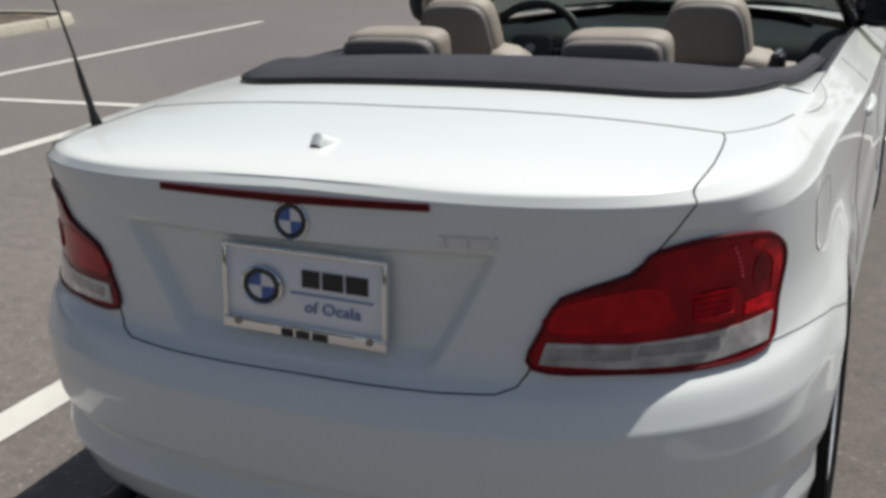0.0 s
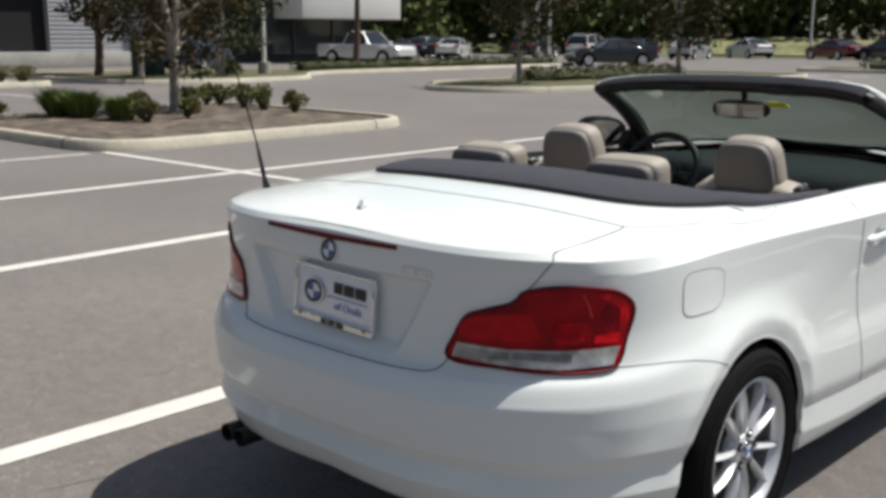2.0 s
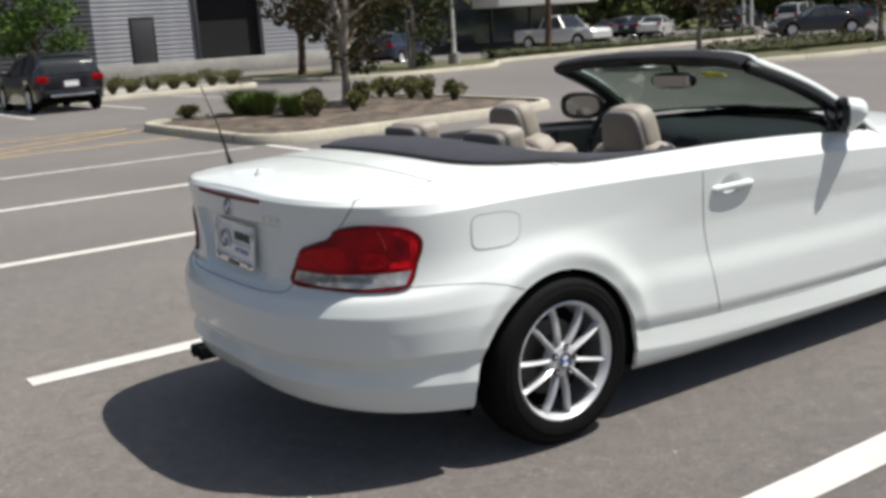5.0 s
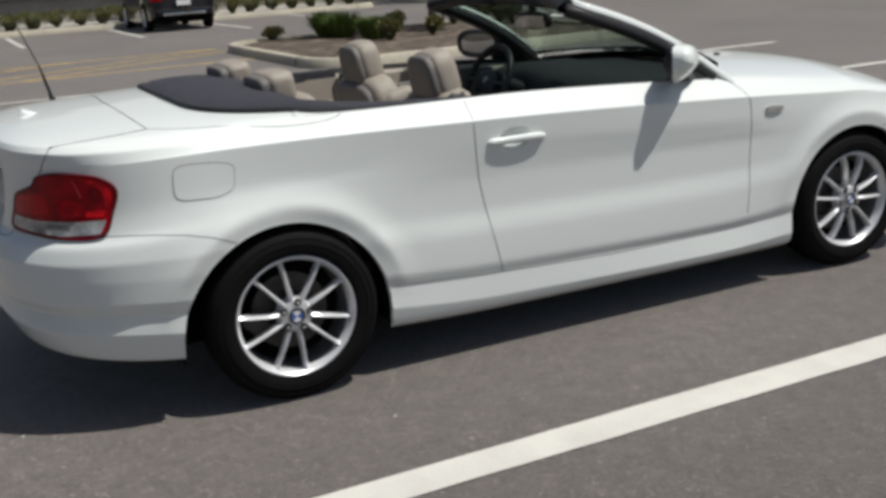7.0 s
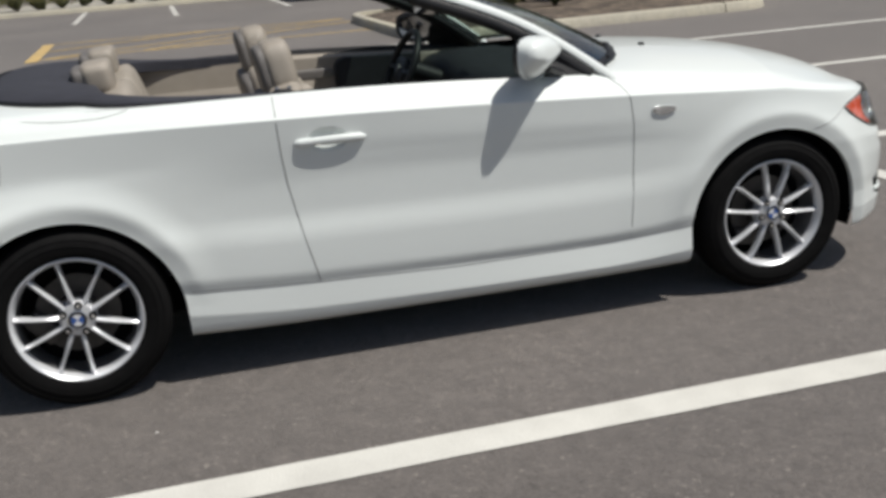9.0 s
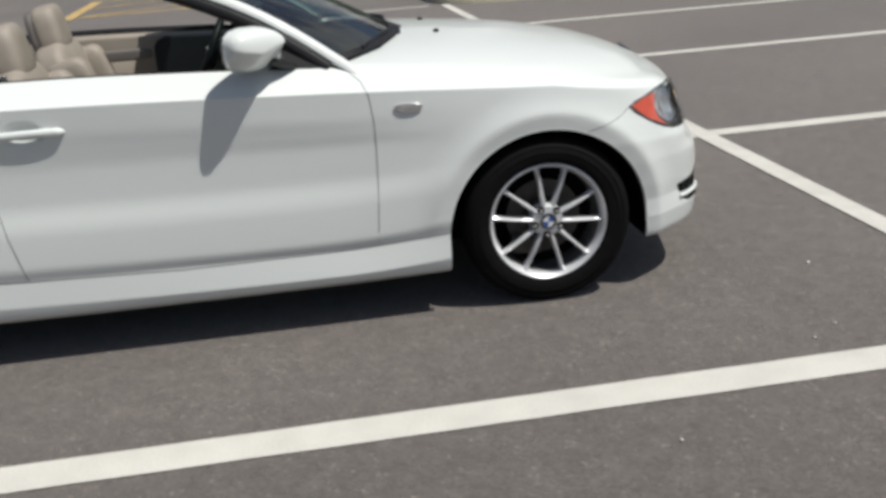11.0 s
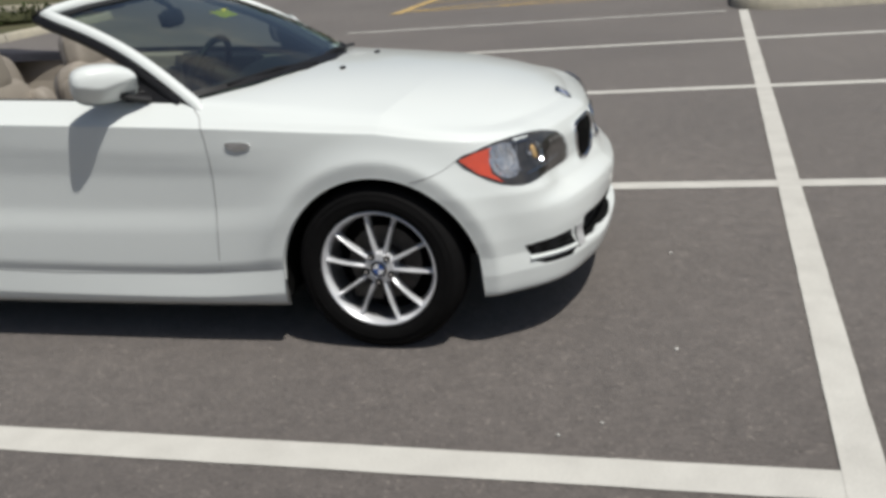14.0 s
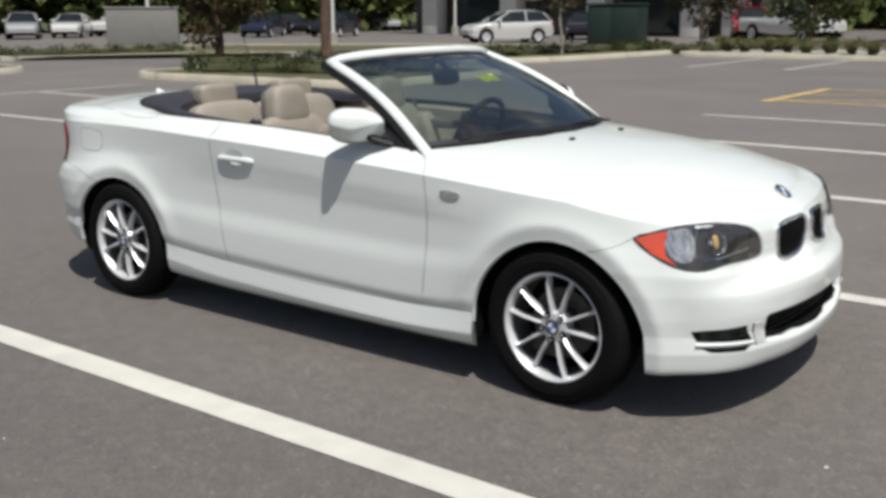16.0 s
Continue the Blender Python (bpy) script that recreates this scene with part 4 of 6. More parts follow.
bar_on_plate(-.03, .138, -.004, -.001, BLUE_INK)
words = bpy.data.curves.new("words", "FONT")
words.body, words.size, words.extrude = "of Ocala", .034, .0008
words_ob = new("words_form", words)
bpy.context.view_layer.update()
words_mesh = bpy.data.meshes.new_from_object(words_ob)
bpy.data.objects.remove(words_ob)
words_mesh.transform(PL @ pose(-.002, -.0018, -.040, 90))
words_mesh.materials.clear()
words_mesh.materials.append(BLUE_INK)
lettering = new("lettering", words_mesh)
lettering.parent = plate
roundel(PL @ pose(-.085, -.003, .004, 0, 0, -90), .042, plate)
for x in (-.135, .135):
    part("screw", tube([PL @ Vector((x, -.006, -.078)), PL @ Vector((x, -.011, -.078))], .007, 12), STEEL, frame_part)
for a, b in ((.228, .236), (.243, .270), (.277, .302), (.309, .315)):   # model badge
    u = [2 / math.pi * math.atan2(x, .66) * 1.0 for x in (a, b)]
    patch("badge_bar", ((u[0], .897), (u[1], .897), (u[1], .916), (u[0], .916)), ALLOY, PANELS["trunk_lid"], 0.004)

# aerials
mast = part("aerial", tube([(-.660, -.535, .965), (-.661, -.545, .995), (-.662, -.554, 1.03)], [.016, .012, .006], 10), BLACK, car, "black rod aerial on the rear wing")
part("rod", tube([(-.662, -.550, 1.02), (-.663, -.566, 1.09), (-.662, -.580, 1.15), (-.642, -.665, 1.38)], [.0075, .0065, .003, .0022], 8), BLACK, mast)
fin = bmesh.new()
base = deck_at(0, -.69)
rows = []
for k in range(9):
    s = k / 8
    y, w, h = -.735 + .09 * s, .021 * math.sin(math.pi * min(1, .12 + s * .88)) + .002, .028 * (1 - s) ** 1.2 * min(1, (s + .02) / .12)
    rows.append([(FIN_X + w * math.cos(a), y, base.z - .003 + h * math.sin(a)) for a in (math.pi * j / 8 for j in range(9))])
add_grid(fin, rows)
part("roof_fin", fin, PAINT, PANELS["trunk_lid"], "white fin aerial")

# exhaust
for x in (-.475, -.410):
    bm = bmesh.new()
    add_lathe(bm, [(.0, .027), (.12, .029), (.122, .026), (.02, .024), (.02, .001)], 20)
    bmesh.ops.transform(bm, matrix=pose(x, -.76, .262, 0, 0, -90), verts=bm.verts)
    part("exhaust_tip", bm, EXHAUST, car)
part("underbody", box((0, 1.25, .275), (1.24, 3.3, .13), .03), WELL, car)
part("rear_valance", box((0, -.56, .35), (1.0, .40, .10), .03), WELL, car)

# windscreen: pane, frame, wipers
SCREEN_BASE = [(0.0, 2.245, .972), (.30, 2.215, .970), (.52, 2.13, .962), (.66, 2.02, .952), (.712, 1.955, .944)]
SCREEN_TOP = [(0.0, 1.430, 1.305), (.26, 1.415, 1.303), (.44, 1.385, 1.294), (.55, 1.355, 1.280), (.588, 1.335, 1.268)]
bm = bmesh.new()
rows = []
for k in range(13):
    s = k / 12
    row = []
    for sx in (-1, 1):
        one = [Vector((sx * a[0], a[1], a[2])).lerp(Vector((sx * b[0], b[1], b[2])), s) + Vector((0, .05, .045)) * math.sin(math.pi * s) * .55 for a, b in zip(SCREEN_BASE, SCREEN_TOP)]
        row += one[::-1] if sx < 0 else one[1:]
    rows.append(row)
add_grid(bm, rows)
pane = part("windscreen", bm, PANE, car, "green-tinted windscreen")
PILLAR = [rows[k][-1] for k in range(13)]
HEADER = rows[12]
FOOT = [PILLAR[0] + (PILLAR[0] - PILLAR[1]) * 1.7 + Vector((.006, 0, -.012)), PILLAR[0] + (PILLAR[0] - PILLAR[1]) * .8]
loop = [Vector((-p.x, p.y, p.z)) for p in PILLAR] + list(HEADER[1:-1]) + PILLAR[::-1]
long_loop = [Vector((-p.x, p.y, p.z)) for p in FOOT] + loop + FOOT[::-1]
# the black printed border of the glass
frit = bmesh.new()
lift = Vector((0, .002, .004))
for a, b, t in ((0, 1, .30), (8, 7, .30)):
    add_grid(frit, [[r[a] + lift for r in rows], [r[a].lerp(r[b], t) + lift for r in rows]])
add_grid(frit, [[p + lift for p in rows[12]], [p.lerp(q, .75) + lift for p, q in zip(rows[12], rows[11])]])
add_grid(frit, [[p + lift for p in rows[0]], [p.lerp(q, .5) + lift for p, q in zip(rows[0], rows[1])]])
part("glass_border", frit, BLACK, pane)
out_frame = bmesh.new()
add_tube(out_frame, [p + Vector((math.copysign(.014, p.x) if abs(p.x) > .3 else 0, .002, .010)) for p in long_loop], .024, 10, flat=.8)
surround = part("windscreen_frame", out_frame, PAINT, car, "white windscreen frame with black lining")
lining = bmesh.new()
add_tube(lining, [p + Vector((math.copysign(-.006, p.x) if abs(p.x) > .5 else 0, -.026, -.012)) for p in loop], .033, 10, flat=.85)
part("lining", lining, BLACK, surround)
head_bm = bmesh.new()
add_grid(head_bm, [[p + Vector((0, .004, .030)) for p in HEADER], [p + Vector((0, -.035, .026)) for p in HEADER], [p + Vector((0, -.075, .004)) for p in HEADER], [p + Vector((0, -.07, -.022)) for p in HEADER], [p + Vector((0, -.01, -.03)) for p in HEADER]])
part("header_rail", head_bm, BLACK, surround)
cowl = bmesh.new()
add_grid(cowl, [[(x, y + (dy * (1 - (x / .60) ** 2) if dy > 0 else dy), z + dz - .02 * (x / .58) ** 4) for x, y, z in [(-a * .80, b, c) for a, b, c in SCREEN_BASE[::-1]] + [(a * .80, b, c) for a, b, c in SCREEN_BASE[1:]]] for dy, dz in ((-.06, .012), (.0, .004), (.03, -.002), (.06, -.03))])
part("cowl", cowl, BLACK, car)
for x0, y0, x1, y1 in ((-.45, 2.16, .12, 2.19), (.12, 2.20, .60, 2.05)):
    part("wiper", tube([(x0, y0 + .03, .975), ((x0 + x1) / 2, (y0 + y1) / 2 + .04, .992), (x1, y1 + .01, .975)], [.008, .010, .006], 6), BLACK, car)
for x in (-.22, .22):
    p = hood_at(x, 2.385)
    part("washer_jet", pillow((.028, .02, .014), Matrix.Translation(p + Vector((0, 0, .004)))), BLACK, PANELS["hood"])
stick = bmesh.new()
add_grid(stick, [[(x, 1.752 + .062 * j / 3, 1.2045 - .0275 * j / 3) for x in (-.078, -.033, .010, .055)] for j in range(4)])
part("price_sticker", stick, STICKER, pane, "bright yellow sticker on the glass", smooth=False)
rv = part("rear_view_mirror", pillow((.245, .042, .082), pose(-.03, 1.520, 1.185, 12, 0, 10), 3.0), BLACK, surround, "black rear-view mirror")
part("glass", box((0, -.0215, 0), (.200, .003, .058), .0, m=pose(-.03, 1.520, 1.185, 12, 0, 10)), DARK_MIRROR, rv, smooth=False)
part("arm", tube([(-.03, 1.535, 1.20), (-.02, 1.52, 1.24), (0, 1.47, 1.275)], .013, 8), BLACK, rv)
for x in (-.30, .30):
    part("sun_visor", pillow((.34, .085, .016), pose(x, 1.372, 1.272, -14, 0, 0)), DARK_TRIM, surround)

# folded top: the black cover behind the seats, with arms along the belt
outer = [(.0, -.235), (.22, -.232), (.42, -.212), (.52, -.165), (.585, -.09), (.63, .005), (.658, .10)]
outer = smooth_path([deck_at(x, y, .004) for x, y in outer] + [Vector(p) for p in ((.676, .22, .990), (.698, .42, .979), (.707, .75, .964))], 6)
inner = smooth_path([(.0, .150, 1.044), (.20, .150, 1.042), (.36, .154, 1.037), (.46, .168, 1.028), (.53, .190, 1.018), (.575, .225, 1.008), (.612, .28, 1.001), (.640, .36, .996), (.660, .50, .988), (.672, .78, .976)], 6)
bm = bmesh.new()
rows = []
for j in range(9):
    s = j / 8
    right = [a.lerp(b, s) + Vector((0, 0, .022 * math.sin(math.pi * s) ** .6 * min(1, (a - b).length / .2) + (.006 if j else 0))) for a, b in zip(outer, inner)]
    rows.append([Vector((-p.x, p.y, p.z)) for p in right[::-1]] + right[1:])
rows.append([p + Vector((0, .004, -.02)) for p in rows[-1]])
rows.append([p + Vector((0, .0, -.025)) for p in rows[-1]])
add_grid(bm, rows)
cover = part("folded_top_cover", bm, FABRIC, car, "black fabric cover over the folded top")
trim = [Vector((-p.x, p.y, p.z + .003)) for p in outer[::-1]] + [p + Vector((0, 0, .003)) for p in outer[1:]]
part("cover_trim", tube(trim, .008, 8), BLACK, cover)
for side in (1, -1):                                  # the painted ledge between the cover and the shoulder
    edge = [p for p in outer if .10 < p.y < .52]
    bm = bmesh.new()
    rim_x, rim_z = ([float(np.interp(p.y, ENDS[160:340, 1], ENDS[160:340, c])) for p in edge] for c in (0, 2))
    add_grid(bm, [[Vector((side * (p.x - .02), p.y, p.z - .010)) for p in edge], [Vector((side * (p.x + .004), p.y, p.z - .004)) for p in edge]]
             + [[Vector((side * ((p.x + .004) * (1 - k) + (x - .002) * k), p.y, (p.z - .004) * (1 - k) + (z + .0006) * k + .004 * math.sin(math.pi * k))) for p, x, z in zip(edge, rim_x, rim_z)] for k in (.33, .66, 1)])
    part("shoulder_ledge", bm, PAINT, car)


# inside: floor, seats, dashboard, wheel
part("cabin_floor", box((0, 1.1, .40), (1.40, 2.1, .04), .01), DARK_TRIM, car)
part("rear_bulkhead", box((0, .16, .66), (1.30, .05, .60), .02), LEATHER, car)


def tapered(bm, x):
    """A headrest narrows towards its top."""
    for v in bm.verts:
        v.co.x = x + (v.co.x - x) * (1 - .20 * min(1, max(0, (v.co.z - .97) / .17)))
    return bm


def front_seat(x):
    seat = part("front_seat", pillow((.50, .54, .20), pose(x, 1.20, .53, 6)), LEATHER, car, "beige leather front seat")
    lean = pose(x, .925, .60, 14)
    part("backrest", pillow((.48, .16, .62), lean @ pose(0, -.02, .095)), LEATHER, seat)
    # the seat's rear is greyed: its shade is put into the colour
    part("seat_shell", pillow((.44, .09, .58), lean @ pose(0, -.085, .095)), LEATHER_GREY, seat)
    for s in (-1, 1):
        part("bolster", pillow((.11, .19, .52), lean @ pose(s * .205, .035, .07)), LEATHER, seat)
    rest = part("headrest", tapered(pillow((.262, .120, .210), pose(x, .812, 1.038, 10), 4.0), x), LEATHER, seat)
    # grey on the headrest's rear stands for shade as well
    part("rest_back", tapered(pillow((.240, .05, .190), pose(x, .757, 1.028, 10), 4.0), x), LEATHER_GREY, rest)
    for s in (-.06, .06):
        part("rest_post", tube([(x + s, .83, .86), (x + s, .812, .98)], .007, 8), CHROME, seat)
    guide = part("belt_guide", pillow((.04, .07, .05), pose(x + (.2 if x > 0 else -.2), .80, .955)), BLACK, seat)
    for k in (-.02, .025):
        part("chrome_pin", pillow((.018, .018, .014), pose(x + (.2 if x > 0 else -.2), .80 + k, .982), 2, 4), CHROME, guide)


front_seat(.38)
front_seat(-.38)
bench = part("rear_bench", pillow((1.06, .42, .16), pose(0, .56, .56, 8)), LEATHER, car, "beige leather rear bench")
part("middle_pad", pillow((.12, .13, .50), pose(0, .285, .76, 16)), LEATHER, bench)
for x in (-.285, .285):
    part("backrest", pillow((.50, .15, .52), pose(x, .28, .77, 16)), LEATHER, bench)
    rest = part("headrest", pillow((.258, .115, .125), pose(x, .165, 1.055, 6)), LEATHER, bench)
    # rear headrests: shade on their backs given as grey leather
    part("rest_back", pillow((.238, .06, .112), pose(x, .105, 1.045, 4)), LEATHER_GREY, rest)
dash = smooth_path([(0, 1.66, .70), (0, 1.66, .82), (0, 1.70, .885), (0, 1.80, .915), (0, 2.0, .925), (0, 2.2, .940)], 4)
bm = bmesh.new()
add_grid(bm, [[(x * (1 - 1.5 * max(0, p.y - 1.9)), p.y + .05 * (x / .7) ** 2 * (-1), p.z + .03 * math.exp(-((x + .38) / .16) ** 2) * (1 if 1.68 < p.y < 1.95 else .2)) for x in [-.70 + 1.4 * k / 28 for k in range(29)]] for p in dash])
panel = part("dashboard", bm, DARK_TRIM, car, "dark dashboard")
for x in (-.1, .1, .5):
    part("air_vent", pillow((.13, .03, .06), pose(x, 1.665, .80)), BLACK, panel)
part("dash_strip", tube([(-.66, 1.655, .745), (0, 1.65, .745), (.66, 1.655, .745)], .016, 8), STEEL, panel)
part("centre_console", pillow((.20, .95, .22), pose(0, 1.25, .50)), DARK_TRIM, car)
part("gear_lever", tube([(0, 1.38, .58), (0, 1.36, .69)], [.012, .024], 10), BLACK, car)
wheel_m = pose(-.375, 1.465, .885, 64)
rim_pts = [wheel_m @ Vector((.180 * math.cos(a), .180 * math.sin(a), 0)) for a in (2 * math.pi * k / 36 for k in range(36))]
steer = part("steering_wheel", tube(rim_pts, .0165, 10, True), BLACK, car, "black steering wheel")
part("hub_pad", pillow((.17, .13, .055), wheel_m @ pose(0, -.005, -.012)), BLACK, steer)
for a in (0, 180, 270):
    v = Vector((math.cos(radians(a)), math.sin(radians(a)), 0))
    part("spoke", tube([wheel_m @ (v * .06), wheel_m @ (v * .18)], .016, 6, flat=.5), BLACK, steer)
part("column", tube([(-.375, 1.47, .895), (-.375, 1.70, .80)], .045, 10), BLACK, steer)
part("badge", tube([wheel_m @ Vector((0, 0, .015)), wheel_m @ Vector((0, 0, .02))], .018, 14), STEEL, steer)


# wheels
def build_wheel():
    """A ten-spoke alloy wheel, its outer face looking along +x, with its parts."""
    bm = bmesh.new()
    add_lathe(bm, [(-.004, .2205), (.006, .2190), (.008, .2150), (.002, .2085), (-.012, .2020), (-.026, .1980)], 64)
    rim = new("wheel", link_mesh("wheel", bm, ALLOY))
    tagged(rim, "ten-spoke silver alloy wheel")
    bm = bmesh.new()
    add_lathe(bm, [(-.026, .1980), (-.040, .1955), (-.070, .1940), (-.15, .190)], 64)
    part("barrel", bm, BARREL, rim)
    bm = bmesh.new()
    add_lathe(bm, [(-.05, .066), (-.018, .062), (-.008, .055), (-.006, .040), (-.006, .0005)], 40)
    part("hub", bm, ALLOY, rim)
    for k in range(5):
        for s in (-1, 1):
            hub_a, rim_a = radians(72 * k + s * 17.5), radians(72 * k + s * 15.5)
            p, q = Vector((0, math.cos(hub_a), math.sin(hub_a))) * .046, Vector((0, math.cos(rim_a), math.sin(rim_a))) * .2115
            way = (q - p).normalized()
            across = Vector((1, 0, 0)).cross(way)
            rows = []
            for j in range(10):                       # a ridged blade that flares into the rim
                t = j / 9
                c, w = p.lerp(q, t), .0088 - .0028 * min(1, t * 1.6) + .0045 * t ** 7
                x = -.010 + .014 * math.sin(math.pi * min(t * .9, .8)) - .003 * t
                rows.append([c + across * a * w + Vector((x + d, 0, 0)) for a, d in ((-1, -.034), (-1.0, -.0085), (-.10, 0), (.10, 0), (1.0, -.0085), (1, -.034))])
            bm = bmesh.new()
            add_grid(bm, rows)
            part("spoke", bm, ALLOY, rim)
    bm = bmesh.new()
    add_lathe(bm, [(-.160, .212), (-.176, .235), (-.178, .262), (-.168, .292), (-.150, .309), (-.12, .3155), (-.08, .3165), (-.04, .3155), (-.012, .309), (.008, .292), (.016, .268), (.017, .245), (.010, .224), (-.002, .2165), (-.02, .212)], 72)
    for r, x in ((.262, .0172), (.283, .0125)):
        ring = [Vector((x, r * math.cos(2 * math.pi * k / 60), r * math.sin(2 * math.pi * k / 60))) for k in range(60)]
        add_tube(bm, ring, .0016, 5, True)
    part("tyre", bm, RUBBER, rim)
    bm = bmesh.new()
    add_lathe(bm, [(-.095, .140), (-.088, .141), (-.086, .140), (-.086, .075), (-.06, .072), (-.06, .001)], 40)
    part("brake_disc", bm, DISC, rim)
    bm = bmesh.new()
    add_lathe(bm, [(-.12, .192), (-.12, .001)], 30)
    part("back_plate", bm, WELL, rim)
    part("caliper", box((-.085, -.11, .06), (.05, .07, .12), .012), DISC, rim)
    for k in range(5):
        a = radians(72 * k + 36)
        bm = bmesh.new()
        add_lathe(bm, [(-.006, .0135), (-.0025, .0130), (-.0025, .001)], 14)
        bmesh.ops.transform(bm, matrix=Matrix.Translation((0, .051 * math.cos(a), .050 * math.sin(a))), verts=bm.verts)
        part("bolt_hole", bm, WELL, rim)
        bm = bmesh.new()
        add_lathe(bm, [(-.0024, .0075), (.0010, .0070), (.0016, .0001)], 6)
        bmesh.ops.transform(bm, matrix=Matrix.Translation((0, .051 * math.cos(a), .050 * math.sin(a))), verts=bm.verts)
        part("wheel_bolt", bm, CHROME, rim)
    roundel(pose(-.003, 0, 0, 0, 0, 0), .033, rim, "hub_cap")
    return rim


wheel = build_wheel()
flat_parts(wheel)
for x, y, spin, steer_turn in ((.83, 0, 44, 0), (.82, 2.66, 84, -1.0), (-.83, 0, 20, 180), (-.82, 2.66, 50, 179)):
    one = copy_thing(wheel, pose(x, y, .314, 0, 0, steer_turn) @ pose(0, 0, 0, spin if x > 0 else -spin, 0, 0))
    one.parent = car
for o in [wheel, *wheel.children_recursive]:
    bpy.data.objects.remove(o)


# the far side stands a little further out from the middle line
for o in [car, *car.children_recursive]:
    if o.type == "MESH" and "wheel" not in (o.name.split(".")[0], (o.parent.name if o.parent else "").split(".")[0]):
        for v in o.data.vertices:
            if v.co.x < 0:
                v.co.x *= 1.05
    elif o.name.split(".")[0] == "wheel" and o.location.x < 0:
        o.location.x *= 1.05
# ---- ground: one sheet of asphalt that goes on as grass far off ----
bm = bmesh.new()
bmesh.ops.create_grid(bm, x_segments=40, y_segments=40, size=600)
setting("ground", bm, mat("far_grass", (0.055, 0.075, 0.025), 0.95, spread=0.4, scale=0.6, second=(0.08, 0.085, 0.04), patch_scale=0.05), "grassy land round the car park", "ground")
bm = bmesh.new()
bmesh.ops.create_grid(bm, x_segments=30, y_segments=30, size=1.0, matrix=pose(-15, 2, .004) @ Matrix.Diagonal((75, 66, 1, 1)))
setting("car_park", bm, ASPHALT, "sunlit grey asphalt of the car park", "asphalt")


def stripe(a, b, width=0.115, material=LINE, label="white painted bay line on asphalt", group="bay lines", lift=.008):
    a, b = Vector((*a, 0)), Vector((*b, 0))
    way = (b - a).normalized()
    side = Vector((-way.y, way.x, 0)) * width / 2
    n = max(2, int((b - a).length / .12))
    bm = bmesh.new()
    rows = []
    for k in range(n + 1):
        p = a.lerp(b, k / n)
        w = [1 + .05 * noise.noise((p.x * 9, p.y * 9, s)) for s in (3.1, 8.7)]
        rows.append([p - side * w[0] + Vector((0, 0, lift)), p + Vector((0, 0, lift + .0008)), p + side * w[1] + Vector((0, 0, lift))])
    add_grid(bm, rows)
    return tagged(new("bay_line", link_mesh("bay_line", bm, material)), label, "road marking", group, "structure")


BAY_X = (1.617, -1.43, -4.45, -7.38, -10.30)
stripe((BAY_X[0] - .010, -1.35), (BAY_X[0] + .034, 10.0), .15)
for x in (4.62, 7.6):
    stripe((x, -1.35), (x, 10.0))
for x in BAY_X[1:4]:
    stripe((x, -1.35), (x, 10.0), .14, LINE if x > -8 else LINE_OLD)
stripe((BAY_X[4], -1.45), (BAY_X[4], 3.9), .14, LINE_OLD)
stripe((-10.3, 4.12), (9.0, 4.30), .118, lift=.010)
for x in (1.5, -1.45, -4.3, -7.2):
    stripe((x, -8.0), (x, -13.5), .14, LINE_OLD)
stripe((-9.5, -13.6), (6, -13.6), .14, LINE_OLD, lift=.010)
# loose white chips of stone near the lines
STONE = mat("white_stone", (0.55, 0.54, 0.51), 0.6, spread=0.1, scale=60)
for k, (x, y, r) in enumerate(((1.43, 3.39, .0065), (1.34, 3.51, .0055), (-.27, 3.64, .007), (.78, 3.71, .008), (1.93, 2.73, .006), (2.29, 1.26, .006))):
    pebble = pillow((2 * r, 1.6 * r, 1.2 * r), pose(0, 0, .55 * r, 8 * k, 0, 47 * k), 2.6, 3)
    for v in pebble.verts:
        v.co += v.co.normalized() * r * .25 * noise.noise(v.co * 220 + Vector((k, 0, 0)))
    stone = tagged(new("pebble", link_mesh("pebble", pebble, STONE)), "small white stone chip lying on the asphalt", "stone", "loose stones")
    stone.location = (x, y, .0042)
# hatched bay beside the planted island
for a, b in (((-12.9, -1.5), (-16.4, -1.5)), ((-13.25, -1.45), (-13.25, 4.0)), ((-16.3, -1.45), (-16.3, 4.0)), ((-13.3, -1.3), (-16.2, 4.0)), ((-13.3, .2), (-15.4, 4.0)), ((-14.7, -1.45), (-16.3, 1.5))):
    stripe(a, b, .12 if a[1] != b[1] else .2, YELLOW, "worn yellow hatching line on asphalt", "hatching lines", .008 if a[0] == b[0] else .011)
for y in (-7.0, -4.4, -1.4, 1.0, 3.8, 6.5, 9.3):
    stripe((-22.3, y), (-27.8, y), .14, LINE_OLD)
for x, y in ((-19.0, 37.0), (-17.4, 37.7), (-15.5, 37.7), (-13.7, 37.4), (-11.8, 37.0), (-9.9, 36.6)):
    stripe((x - .45, y - .25), (x + .45, y + .25), .45, LINE_OLD, "white crossing bar on asphalt", "crossing bars")



# ---- planted islands with kerbs ----
def rounded(points, radius, n=6):
    """The outline with rounded corners."""
    out = []
    for i, p in enumerate(points):
        p, a, b = Vector((*p, 0)), Vector((*points[i - 1], 0)), Vector((*points[(i + 1) % len(points)], 0))
        r = min(radius, (a - p).length * .45, (b - p).length * .45)
        s, e = p + (a - p).normalized() * r, p + (b - p).normalized() * r
        out += [s.lerp(p, t).lerp(p.lerp(e, t), t) for t in (k / n for k in range(n + 1))]
    return out


